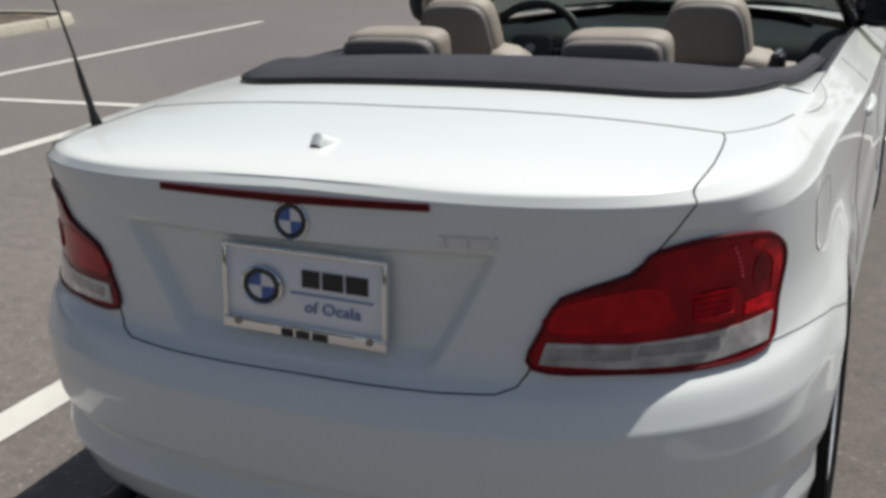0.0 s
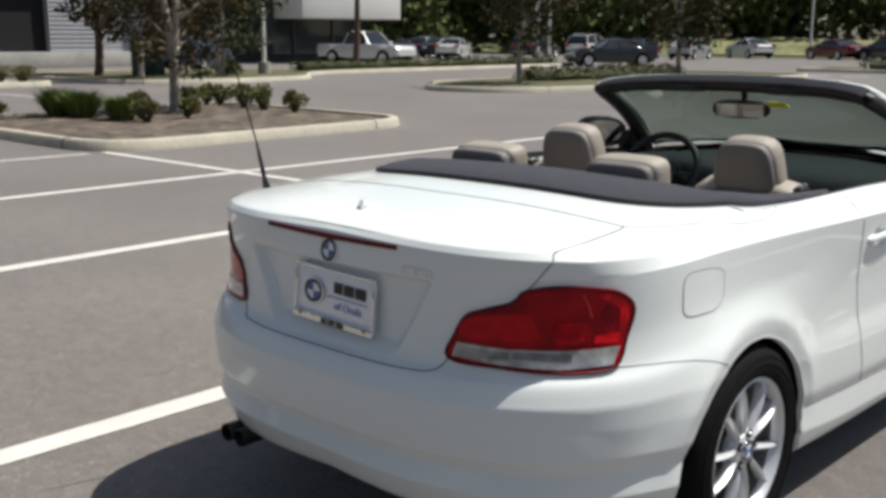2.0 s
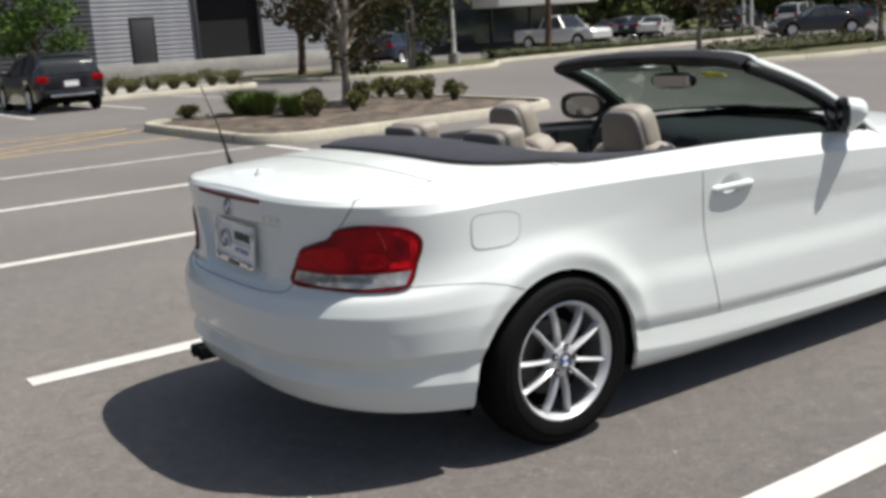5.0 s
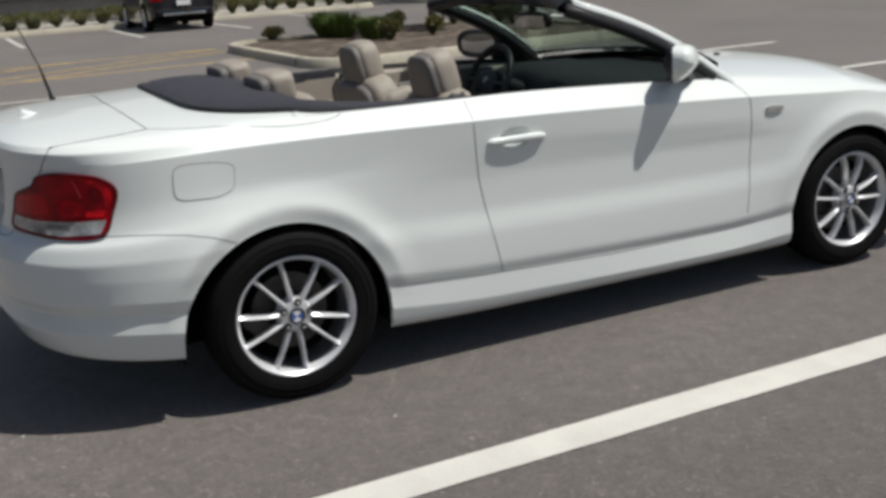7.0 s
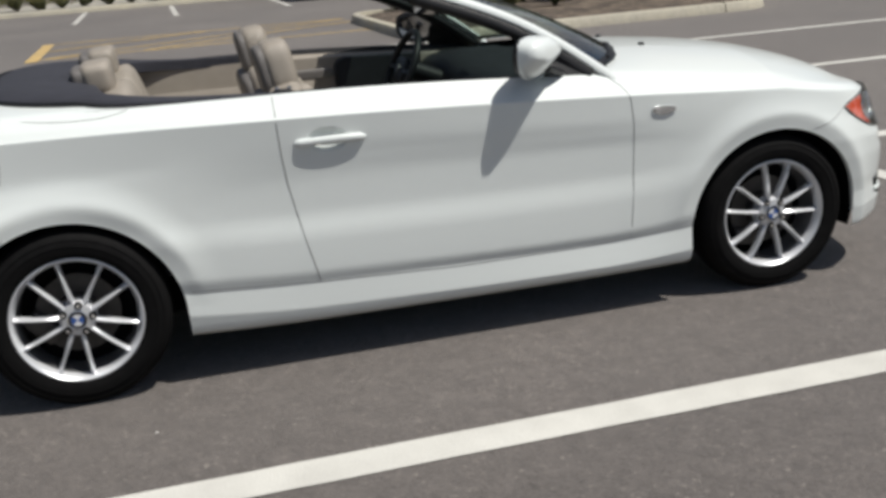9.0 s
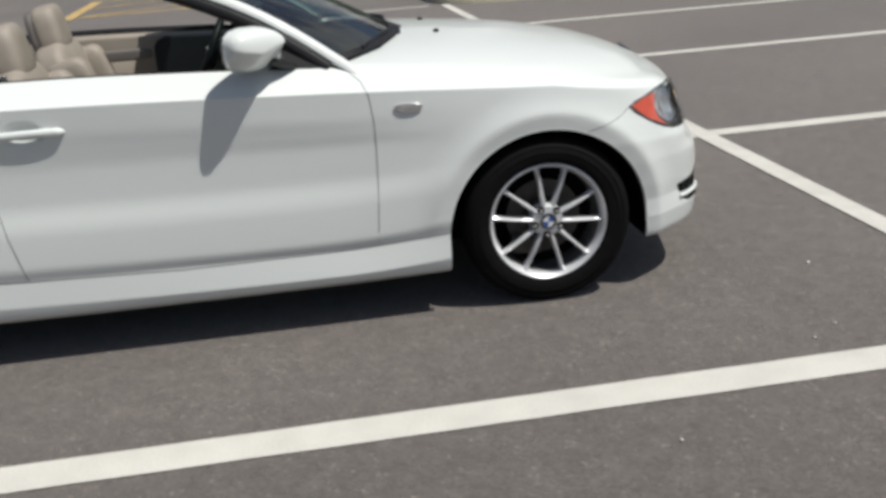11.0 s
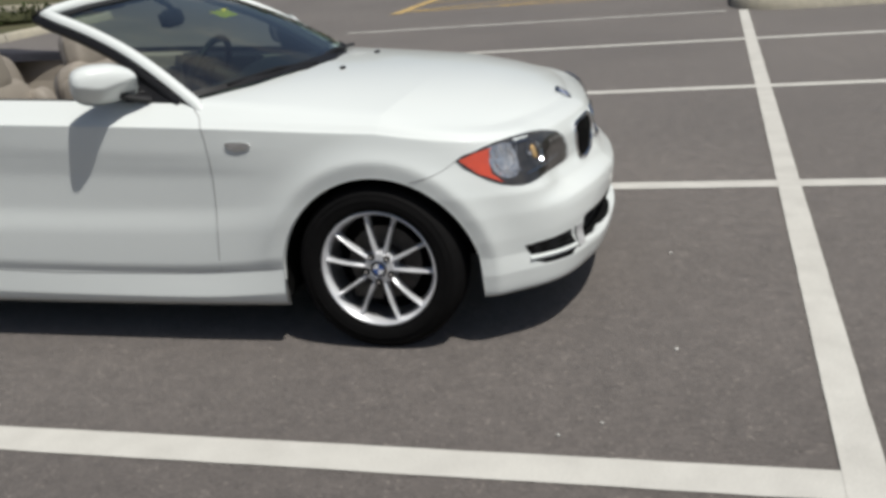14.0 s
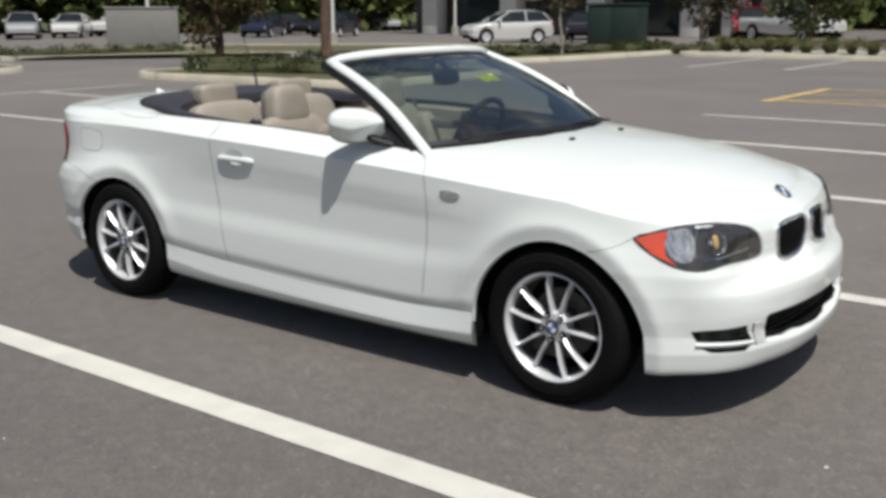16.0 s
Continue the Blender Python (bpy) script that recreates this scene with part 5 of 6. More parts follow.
def island(name, points, radius, fill, label, height=.15, bed_label="dark mulch bed"):
    base = thing(name, label, "planting island", at=(0, 0, 0), kind="structure")
    outer = rounded(points, radius)
    mid = sum(outer, Vector()) / len(outer)

    def inset(p, i, d):
        a, b = outer[i - 1], outer[(i + 1) % len(outer)]
        w = (b - a).normalized()
        n = Vector((-w.y, w.x, 0))
        return p + n * (d if n @ (mid - p) > 0 else -d)

    ring = [[p + Vector((0, 0, 0)) for p in outer], [inset(p, i, .02) + Vector((0, 0, height - .025)) for i, p in enumerate(outer)], [inset(p, i, .045) + Vector((0, 0, height)) for i, p in enumerate(outer)],
            [inset(p, i, .155) + Vector((0, 0, height)) for i, p in enumerate(outer)], [inset(p, i, .165) + Vector((0, 0, height - .10)) for i, p in enumerate(outer)]]
    bm = bmesh.new()
    add_grid(bm, [r + r[:1] for r in ring])
    part("kerb", bm, KERB, base, "pale concrete kerb")
    # joints cut across the kerb every three metres or so
    run = 0.0
    for i, p in enumerate(outer):
        run += (p - outer[i - 1]).length
        if run > 2.4:
            run = 0.0
            w = (outer[(i + 1) % len(outer)] - outer[i - 1]).normalized()
            n = Vector((-w.y, w.x, 0)) * (1 if Vector((-w.y, w.x, 0)) @ (mid - p) > 0 else -1)
            part("joint", tube([p - n * .003 + Vector((0, 0, .01)), p + n * .018 + Vector((0, 0, height - .02)), p + n * .05 + Vector((0, 0, height + .001)), p + n * .15 + Vector((0, 0, height + .001))], .006, 5), GAP, base)
    bm = bmesh.new()
    edge = ring[4]
    rings = [[mid.lerp(p, s) for p in edge] for s in (1.0, .9, .75, .55, .3, .08)]
    rows = []
    for k, r in enumerate(rings):
        rows.append([Vector((p.x, p.y, height - .07 + .05 * min(1, k) + .05 * noise.noise((p.x * 1.7, p.y * 1.7, 2.0)))) for p in r + r[:1]])
    add_grid(bm, rows)
    part("bed", bm, fill, base, bed_label)
    return base




def leaf_mat(name, colour, second, rough=0.6):
    return mat(name, colour, rough, vary=0.32, second=second, patch_scale=2.5, specular=0.15)


SHRUB_GREEN = leaf_mat("shrub_leaf", (0.125, 0.132, 0.045), (0.20, 0.18, 0.080))
GRASS_GREEN = leaf_mat("tall_grass_leaf", (0.085, 0.135, 0.030), (0.13, 0.165, 0.05))
TREE_GREEN = leaf_mat("tree_leaf", (0.040, 0.058, 0.020), (0.075, 0.075, 0.030))
MAGNOLIA = leaf_mat("magnolia_leaf", (0.038, 0.045, 0.018), (0.095, 0.060, 0.030))
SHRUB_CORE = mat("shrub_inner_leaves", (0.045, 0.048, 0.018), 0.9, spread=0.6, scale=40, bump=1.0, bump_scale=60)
HEDGE_GREEN = leaf_mat("hedge_leaf", (0.035, 0.052, 0.016), (0.055, 0.068, 0.022))
WOOD_GREEN = leaf_mat("wood_leaf", (0.045, 0.066, 0.020), (0.115, 0.130, 0.042))
BARK = mat("pale_bark", (0.40, 0.36, 0.31), 0.9, spread=0.3, scale=18, second=(0.22, 0.185, 0.15), patch_scale=5, bump=0.8, bump_scale=40)
BARK_BROWN = mat("brown_bark", (0.14, 0.085, 0.06), 0.95, spread=0.35, scale=18, second=(0.09, 0.06, 0.045), patch_scale=5, bump=0.9, bump_scale=40)


def add_leaf(bm, p, d, size, rng, thin=.45):
    """A folded leaf of four corners at p that points along d."""
    d = d.normalized()
    side = d.cross(Vector((rng.uniform(-1, 1), rng.uniform(-1, 1), rng.uniform(-.2, 1)))).normalized()
    up = side.cross(d)
    a, b = bm.verts.new(p), bm.verts.new(p + d * size)
    l, r = bm.verts.new(p + d * size * .5 + side * size * thin * .5 + up * size * .08), bm.verts.new(p + d * size * .5 - side * size * thin * .5 + up * size * .08)
    bm.faces.new((a, r, b)), bm.faces.new((a, b, l))


def foliage(centres, count, size, seed, up=.35, thin=.5):
    """Leaves spread through clumps: rows of centre, radius, squash."""
    rng = random.Random(seed)
    bm = bmesh.new()
    weights = [r ** 2 for _, r, _ in centres]
    for _ in range(count):
        c, r, squash = rng.choices(centres, weights)[0]
        v = Vector((rng.gauss(0, 1), rng.gauss(0, 1), rng.gauss(0, 1))).normalized()
        q = v * r * (rng.random() ** .45)
        q.z *= squash
        add_leaf(bm, Vector(c) + q, v + Vector((rng.uniform(-.6, .6), rng.uniform(-.6, .6), rng.uniform(-.4, .6) + up)), size * rng.uniform(.6, 1.35), rng, thin)
    return bm


def shrub(at, r, h, seed, grassy=False):
    rng = random.Random(seed)
    ob = thing("shrub", "low green shrub growing in the mulch bed" if not grassy else "tuft of tall bright green grass in the mulch bed", "shrub", "island shrubs", at=(*at, 0))
    if grassy:
        bm = bmesh.new()
        for _ in range(700):
            a, s = rng.uniform(0, 6.283), rng.random() ** .6
            foot = Vector((math.cos(a), math.sin(a), 0)) * r * .45 * rng.random()
            tip = foot + Vector((math.cos(a) * r * s, math.sin(a) * r * s, h * rng.uniform(.5, 1.05)))
            side = Vector((-math.sin(a), math.cos(a), 0)) * .012
            mid = foot.lerp(tip, .6) + Vector((0, 0, h * .12))
            v = [bm.verts.new(p) for p in (foot - side, foot + side, mid + side, tip, mid - side)]
            bm.faces.new(v)
        bmesh.ops.translate(bm, vec=(0, 0, .1), verts=bm.verts)
        part("foliage", bm, GRASS_GREEN, ob)
    else:
        clumps = [((rng.uniform(-.6, .6) * r, rng.uniform(-.6, .6) * r, .12 + h * rng.uniform(.55, .82)), r * rng.uniform(.38, .58), h / r * .6) for _ in range(7)] + [((0, 0, .12 + h * .35), r * .42, h / r * .6)]
        part("foliage", foliage(clumps, 1100, .055, seed, .6), SHRUB_GREEN, ob)
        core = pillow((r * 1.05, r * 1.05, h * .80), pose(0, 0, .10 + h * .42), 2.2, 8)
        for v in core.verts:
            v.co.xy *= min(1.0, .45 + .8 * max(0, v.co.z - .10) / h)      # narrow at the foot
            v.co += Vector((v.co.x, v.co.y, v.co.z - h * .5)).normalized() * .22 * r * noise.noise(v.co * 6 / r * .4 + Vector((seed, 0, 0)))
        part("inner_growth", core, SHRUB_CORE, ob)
        bm = bmesh.new()
        for _ in range(7):
            a = rng.uniform(0, 6.283)
            add_tube(bm, [(0, 0, .05), (math.cos(a) * r * .3, math.sin(a) * r * .3, .12 + h * .4), (math.cos(a) * r * .5, math.sin(a) * r * .5, .1 + h * .75)], [.012, .008, .004], 5)
        part("woody_base", bm, BARK_BROWN, ob)
    return ob


def tree(at, height, trunk_r, seed, leaf, bark, count, size, spread=1.6, low=.35, stems=1, label="", droop=0.0, name="tree", group="car park trees"):
    rng = random.Random(seed)
    ob = thing(name, label, "tree", group, at=(*at, 0))
    wood = bmesh.new()
    clumps = []
    for s in range(stems):
        a0 = rng.uniform(0, 6.283)
        lean = Vector((math.cos(a0), math.sin(a0), 0)) * (.10 + .16 * (stems > 1)) * height * .35
        line = [Vector((0, 0, .02)) + Vector((math.cos(a0), math.sin(a0), 0)) * .06 * (stems > 1)]
        for k in range(1, 7):
            line.append(Vector((0, 0, height * .95 * k / 6)) + lean * (k / 6) + Vector((rng.uniform(-.05, .05), rng.uniform(-.05, .05), 0)) * height * .25)
        add_tube(wood, smooth_path(line, 3), [trunk_r * (1 - .8 * i / 18) * (1.25 if i == 0 else 1) for i in range(19)], 9)
        for k in range(15):
            t = low + (1 - low) * (k + rng.random() * .6) / 15.5
            i = min(5, int(t * 6))
            p = line[i].lerp(line[i + 1], t * 6 - i)
            a = k * 2.4 + rng.uniform(-.5, .5)
            reach = spread * (1.1 - .75 * abs(t - .5)) * rng.uniform(.65, 1.1) * (1 if t < .85 else .6)
            q = p + Vector((math.cos(a) * reach, math.sin(a) * reach, reach * (rng.uniform(.25, .7) - droop)))
            m = p.lerp(q, .5) + Vector((0, 0, .08 * reach))
            add_tube(wood, [p, m, q], [trunk_r * .32 * (1.1 - t), trunk_r * .2 * (1.1 - t), .006], 5)
            clumps += [(m, reach * .30, .8), (q, reach * .36, .8), (p.lerp(q, .78) + Vector((0, 0, .1)), reach * .34, .8)]
    part("trunk", wood, bark, ob)
    part("crown", foliage(clumps, count, size, seed + 1, .15), leaf, ob)
    return ob


def hedge(a, b, width, height, seed, step=.9, material=HEDGE_GREEN, label="clipped dark green hedge along the kerb"):
    rng = random.Random(seed)
    a, b = Vector((*a, 0)), Vector((*b, 0))
    ob = thing("hedge", label, "hedge", "kerb hedges", at=(0, 0, 0))
    n = int((b - a).length / step)
    clumps = [(a.lerp(b, (k + rng.uniform(-.2, .2)) / max(1, n)) + Vector((rng.uniform(-.1, .1), rng.uniform(-.1, .1), height * .5)), width * rng.uniform(.45, .6), height / width * rng.uniform(.85, 1.1)) for k in range(n + 1)]
    part("foliage", foliage(clumps, 260 * (n + 1), .10, seed, .4), material, ob)
    m = max(3, int((b - a).length / .3))
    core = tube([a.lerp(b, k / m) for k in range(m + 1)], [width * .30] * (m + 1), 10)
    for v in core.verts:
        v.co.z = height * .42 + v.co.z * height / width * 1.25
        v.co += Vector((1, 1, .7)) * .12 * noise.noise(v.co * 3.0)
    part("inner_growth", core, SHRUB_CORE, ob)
    return ob


island("planting_island", [(-10.0, 3.95), (-10.3, 10.05), (-16.4, 10.3), (-15.9, 3.95)], 1.1, MULCH, "mulched planting island with a pale kerb and shrubs")
for k, (x, y, r, h, g) in enumerate([(-15.2, 6.0, .42, .52, 1), (-14.4, 6.0, .40, .50, 1), (-13.6, 6.3, .36, .44, 1), (-12.9, 6.3, .26, .36, 0), (-15.3, 8.8, .24, .36, 0), (-15.55, 9.6, .25, .40, 0),
                                     (-14.6, 9.5, .27, .44, 0), (-13.85, 9.4, .28, .44, 0), (-12.8, 9.31, .20, .38, 0), (-14.6, 7.2, .24, .38, 0), (-15.6, 5.0, .20, .24, 0), (-13.2, 7.3, .20, .30, 0), (-16.0, 9.6, .22, .40, 0)]):
    shrub((x, y), r, h, 40 + k, bool(g))
tree((-14.85, 8.14), 6.2, .085, 5, MAGNOLIA, BARK, 5200, .13, 1.35, .12, 2, "slender pale-barked tree with sparse dark leaves in the island")
# the long kerb by the building, its hedge and verge
W_KERB = -28.2
island("west_verge", [(W_KERB, -10.2), (W_KERB, 12.6), (-33, 12.6), (-33, -10.2)], .8, mat("pale_gravel", (0.34, 0.32, 0.28), 0.95, spread=0.3, scale=18, bump=0.6), "verge with clipped shrubs behind a kerb", bed_label="pale concrete strip")
for k in range(32):
    y = -8.8 + .67 * k
    if not 20 < y:
        ob = shrub((-29.4 + .1 * math.sin(k * 2.1), y), .46 + .05 * math.sin(k * 1.7), .48 + .05 * math.cos(k * 2.3), 90 + k)
        ob["group"], ob["label"] = "verge shrubs", "rounded clipped shrub along the building's verge"
island("north_verge", [(-36.5, 14.0), (-27.6, 14.1), (-26.0, 16.5), (-26.4, 21.0), (-30.0, 24.0), (-30.8, 44.0), (-33, 44.0), (-33.5, 24.0), (-36.5, 22)], 1.2, GRASS, "grassy verge with trees behind a pale kerb", bed_label="rough grass")
hedge((-31.9, 25.0), (-31.9, 42.0), .8, .55, 300)
hedge((-29.5, 19.8), (-33.0, 22.0), .8, .6, 301)
tree((-32.4, 16.2), 9.0, .16, 11, MAGNOLIA, BARK_BROWN, 3600, .24, 1.7, .12, 1, "brown-trunked tree on the verge")
tree((-28.6, 15.6), 5.6, .08, 12, MAGNOLIA, BARK, 3200, .20, 1.5, .12, 2, "young dark-leaved tree on the verge")
tree((-29.0, 19.0), 6.0, .09, 13, TREE_GREEN, BARK, 3200, .22, 1.7, .15, 2, "young green tree on the verge")
tree((-33.5, 29.5), 8.0, .17, 14, TREE_GREEN, BARK_BROWN, 1800, .3, 1.6, .6, 1, "tall brown-trunked tree behind the pickup")
island("middle_island", [(-15.6, 19.0), (-14.3, 24.0), (-14.6, 36.0), (-20.4, 36.0), (-20.6, 21.0), (-18.2, 18.2)], 1.3, GRASS, "grassed island with hedge and young trees", bed_label="rough grass")
hedge((-18.4, 23.2), (-17.6, 30.2), 1.1, .55, 302, .45, leaf_mat("olive_hedge_leaf", (0.075, 0.085, 0.025), (0.12, 0.115, 0.04)), "clipped olive-green hedge on the island")
tree((-17.7, 21.8), 5.2, .09, 15, MAGNOLIA, BARK, 2600, .20, 1.3, .2, 2, "young tree with reddish leaves on the island")
tree((-18.1, 31.8), 5.4, .09, 16, MAGNOLIA, BARK, 2400, .24, 1.5, .2, 2, "young dark-leaved tree on the island")
island("far_island", [(-18.5, 42.0), (-2, 42.5), (-2, 46), (-18.5, 45.5)], .9, GRASS, "low grassed island at the far lane", bed_label="rough grass")
hedge((-15.5, 43.6), (-4, 44.4), .9, .55, 303)
bm = bmesh.new()
rows = []
for j in range(7):
    rows.append([Vector((-66 + 1.5 * k, 72.5 + 1.1 * j + 4.0 * math.sin(k * .09), .1 + 1.25 * math.sin(j / 6 * math.pi / 2) + .25 * noise.noise((k * .4, j * .7, 5.0)))) for k in range(52)])
add_grid(bm, rows)
setting("grass_bank", bm, mat("bank_grass", (0.105, 0.120, 0.045), 0.95, spread=0.45, scale=1.6, second=(0.21, 0.20, 0.095), patch_scale=0.25, bump=1.0, bump_scale=6), "sunlit yellow-green grass bank before the woods", "grass")
# behind the car
island("south_island", [(-11.2, -8.8), (-10.8, -16.0), (-17.0, -17.5), (-17.0, -9.0)], 1.2, GRASS, "grassed island with low hedge and tree", bed_label="rough grass")
hedge((-13.0, -15.6), (-15.2, -10.2), 1.0, .5, 304)
hedge((-12.2, -14.6), (-13.6, -10.4), .8, .4, 305)
tree((-14.6, -17.0), 4.6, .09, 17, MAGNOLIA, BARK_BROWN, 4200, .16, 1.2, .12, 2, "bushy dark-leaved tree on the island")
tree((-19.5, -17.6), 8.5, .17, 18, TREE_GREEN, BARK_BROWN, 2500, .25, 1.6, .55, 1, "staked brown-trunked tree on the verge")
island("small_island", [(-10.8, -19.4), (-6, -20.5), (-6, -26), (-12, -25)], 1.2, GRASS, "small grassed island", bed_label="rough grass")
tree((-9.5, -24.0), 5.2, .09, 19, MAGNOLIA, BARK, 2600, .2, 1.5, .15, 2, "dark-leaved tree on the small island")
island("south_verge", [(-13.5, -26.0), (-19.5, -24.2), (-22.5, -19.0), (-21.0, -12.2), (-23.4, -11.3), (-27.6, -10.9), (-33, -10.6), (-33, -20), (-26, -30), (-16, -31)], 1.0, GRASS, "grassed verge in front of the parked cars", bed_label="rough grass")
hedge((-19.5, -25.0), (-14.0, -26.8), .9, .4, 306)
hedge((-22.6, -13.6), (-31.0, -12.0), .9, .45, 307)
hedge((-28.6, -12.3), (-32.0, -8.0), .8, .4, 308)
tree((-24.8, -12.4), 4.0, .05, 20, MAGNOLIA, BARK, 900, .18, .9, .35, 1, "young staked tree on the verge")
tree((-34.0, -11.6), 6.5, .10, 21, MAGNOLIA, BARK, 4200, .2, 1.6, .1, 3, "grey-barked tree in front of the white building")
tree((-32.2, -7.0), 4.0, .09, 22, TREE_GREEN, BARK_BROWN, 4200, .18, 1.35, .1, 2, "round green tree beside the red car")
tree((-31.6, 6.4), 4.6, .09, 23, leaf_mat("bright_leaf", (0.055, 0.105, 0.020), (0.085, 0.14, 0.03)), BARK_BROWN, 5200, .17, 1.3, .12, 2, "bright green tree against the dark building wall")
# the woods all round, as far stands of trees
woods = thing("far_woods", "dark green woods behind the car park", "trees", kind="stuff")
rng = random.Random(77)
clumps, trunks = [], bmesh.new()
for a0, a1, dist, n in ((100, 172, 88, 46), (170, 262, 74, 56), (20, 100, 110, 30), (262, 380, 100, 40)):
    for k in range(n):
        a = radians(a0 + (a1 - a0) * (k + rng.uniform(-.3, .3)) / n)
        d = dist * rng.uniform(.93, 1.12)
        c = Vector((-8 + d * math.cos(a), 4 + d * math.sin(a), 0))
        h = rng.uniform(10, 17)
        add_tube(trunks, [c, c + Vector((rng.uniform(-.3, .3), 0, h * .5)), c + Vector((0, 0, h))], [.22, .17, .05], 6)
        for _ in range(5):
            clumps.append((c + Vector((rng.uniform(-3, 3), rng.uniform(-3, 3), h * rng.uniform(.30, .98))), rng.uniform(1.2, 2.6), .85))
        for _ in range(14):
            clumps.append((c + Vector((rng.uniform(-3.6, 3.6), rng.uniform(-3.6, 3.6), rng.uniform(.3, 7.0))), rng.uniform(1.3, 2.1), .85))
part("trunks", trunks, BARK_BROWN, woods)
part("crowns", foliage(clumps, 150000, .95, 78, .1, .75), WOOD_GREEN, woods)


# ---- buildings ----
SIDING = mat("grey_metal_siding", (0.36, 0.36, 0.38), 0.45, 0.2, spread=0.06, scale=3, second=(0.31, 0.31, 0.33), patch_scale=.6)
# dark metal; on the left wall, grey siding with its shade coloured in
DARK_METAL_SHADE = mat("dark_metal_and_shaded_siding", (0.055, 0.055, 0.060), 0.5, 0.2, spread=0.08, scale=3)
STUCCO = mat("white_stucco", (0.74, 0.73, 0.70), 0.8, spread=0.05, scale=6, bump=0.2, bump_scale=30)
GLAZING = mat("dark_glazing", (0.03, 0.04, 0.045), 0.06, 0.0, spread=0.2, scale=.8, specular=0.9)
DARK_HOLE = mat("dark_interior", (0.008, 0.008, 0.009), 0.9, spread=0.2, scale=2)
CONCRETE = mat("grey_concrete", (0.36, 0.35, 0.32), 0.85, spread=0.1, scale=4, second=(0.30, 0.29, 0.27), patch_scale=.7, bump=0.3, bump_scale=30)


def siding_wall(parent, x, y0, y1, z0, z1, material, pitch=.21, name="wall"):
    """A wall along y at x, facing +x, clad with lapped horizontal boards."""
    wall = part(name, box((x - .2, (y0 + y1) / 2, (z0 + z1) / 2), (.4, y1 - y0, z1 - z0)), material, parent, smooth=False)
    board = bmesh.new()
    add_grid(board, [[(.004, y0, 0), (.004, y1, 0)], [(.050, y0, .012), (.050, y1, .012)], [(.038, y0, pitch * .55), (.038, y1, pitch * .55)], [(.004, y0, pitch - .012), (.004, y1, pitch - .012)]])
    me = link_mesh("board", board, material, False)
    for k in range(int((z1 - z0) / pitch)):
        ob = new("board", me)
        ob.location = (x, 0, z0 + k * pitch)
        ob.parent = wall


showroom = thing("dealership_building", "long building with grey metal siding, dark openings and a glazed showroom", "building", at=(0, 0, 0))
FX = -46.0
# this stretch stands in shade, put into its darker siding colour
siding_wall(showroom, FX + .6, -6, 12.4, .75, 7.0, DARK_METAL_SHADE)
siding_wall(showroom, FX, 12.4, 17.6, .75, 7.0, SIDING)
siding_wall(showroom, FX, 21.2, 26.4, .75, 7.0, SIDING)
siding_wall(showroom, FX, 17.6, 21.2, 4.2, 7.0, SIDING)
part("plinth", box((FX - .1, 10.2, .375), (.9, 32.4, .75), .02), CONCRETE, showroom)
part("garage_opening", box((FX - 1.2, 19.4, 2.1), (1.6, 3.6, 4.2)), DARK_HOLE, showroom, "dark garage doorway")
part("doorway_edge", box((FX + .02, 17.62, 2.1), (.30, .18, 4.2), .01), DARK_METAL_SHADE, showroom)
door_ob = part("steel_door", box((FX + .03, 14.9, 1.75), (.10, 1.05, 2.1), .01), DARK_METAL_SHADE, showroom, "dark steel door")
part("door_frame", box((FX + .02, 14.9, 1.8), (.07, 1.25, 2.3), .01), DARK_HOLE, showroom)
for k in range(5):
    y = 27.2 + 3.0 * k
    win = part("window", box((FX + .0, y + 1.2, 2.2), (.08, 2.8, 3.4)), GLAZING, showroom, "dark plate glass", smooth=False)
    part("mullion", box((FX + .05, y - .25, 2.2), (.16, .14, 3.6), .01), DARK_METAL_SHADE, win)
    part("transom", box((FX + .05, y + 1.2, 2.9), (.12, 2.8, .10), .01), DARK_METAL_SHADE, win)
part("back_wall", box((FX - .6, 34.2, 3.6), (.5, 15.8, 7.2)), DARK_METAL_SHADE, showroom, smooth=False)
part("fascia", box((FX + 1.0, 38.4, 4.2), (3.2, 7.6, 3.4), .04), STUCCO, showroom, "white projecting fascia")
part("fascia_end", box((FX + .4, 30.0, 5.4), (1.4, 7.0, 3.2), .04), SIDING, showroom)
part("roof", box((FX - 8, 18, 7.2), (17, 49, .4), .02), CONCRETE, showroom)
white_house = thing("white_building", "white stucco building with columns and dark glazing", "building", at=(0, 0, 0))
WX = -51.0
part("wall", box((WX - 1.5, -27, 3.2), (.5, 26, 6.4)), mat("brown_shade", (0.10, 0.09, 0.08), 0.8, spread=.2, scale=1.5), white_house, smooth=False)
for y in (-37.5, -31.4, -25.3, -19.4, -17.0):
    part("column", box((WX, y, 3.0), (1.1, 1.2, 6.0), .03), STUCCO, white_house)
for y in (-34.4, -28.3, -22.3):
    part("window", box((WX - 1.2, y, 1.9), (.1, 4.2, 3.4)), GLAZING, white_house, smooth=False)
part("canopy", box((WX, -27.5, 5.4), (3.4, 25, 1.6), .04), STUCCO, white_house)
part("awning", box((WX + .9, -22.4, 3.0), (1.2, 3.6, .5), .03), STUCCO, white_house)
screen = thing("screen_wall", "plain grey rendered enclosure wall", "wall", at=(-22.3, -30.2, 0), turn=-46)
part("panel", box((0, 0, .82), (2.8, .25, 1.64), .02), mat("grey_render", (0.22, 0.215, 0.205), 0.85, spread=.06, scale=5, bump=.2, bump_scale=30), screen)
part("coping", box((0, 0, 1.66), (2.9, .32, .06), .01), CONCRETE, screen)
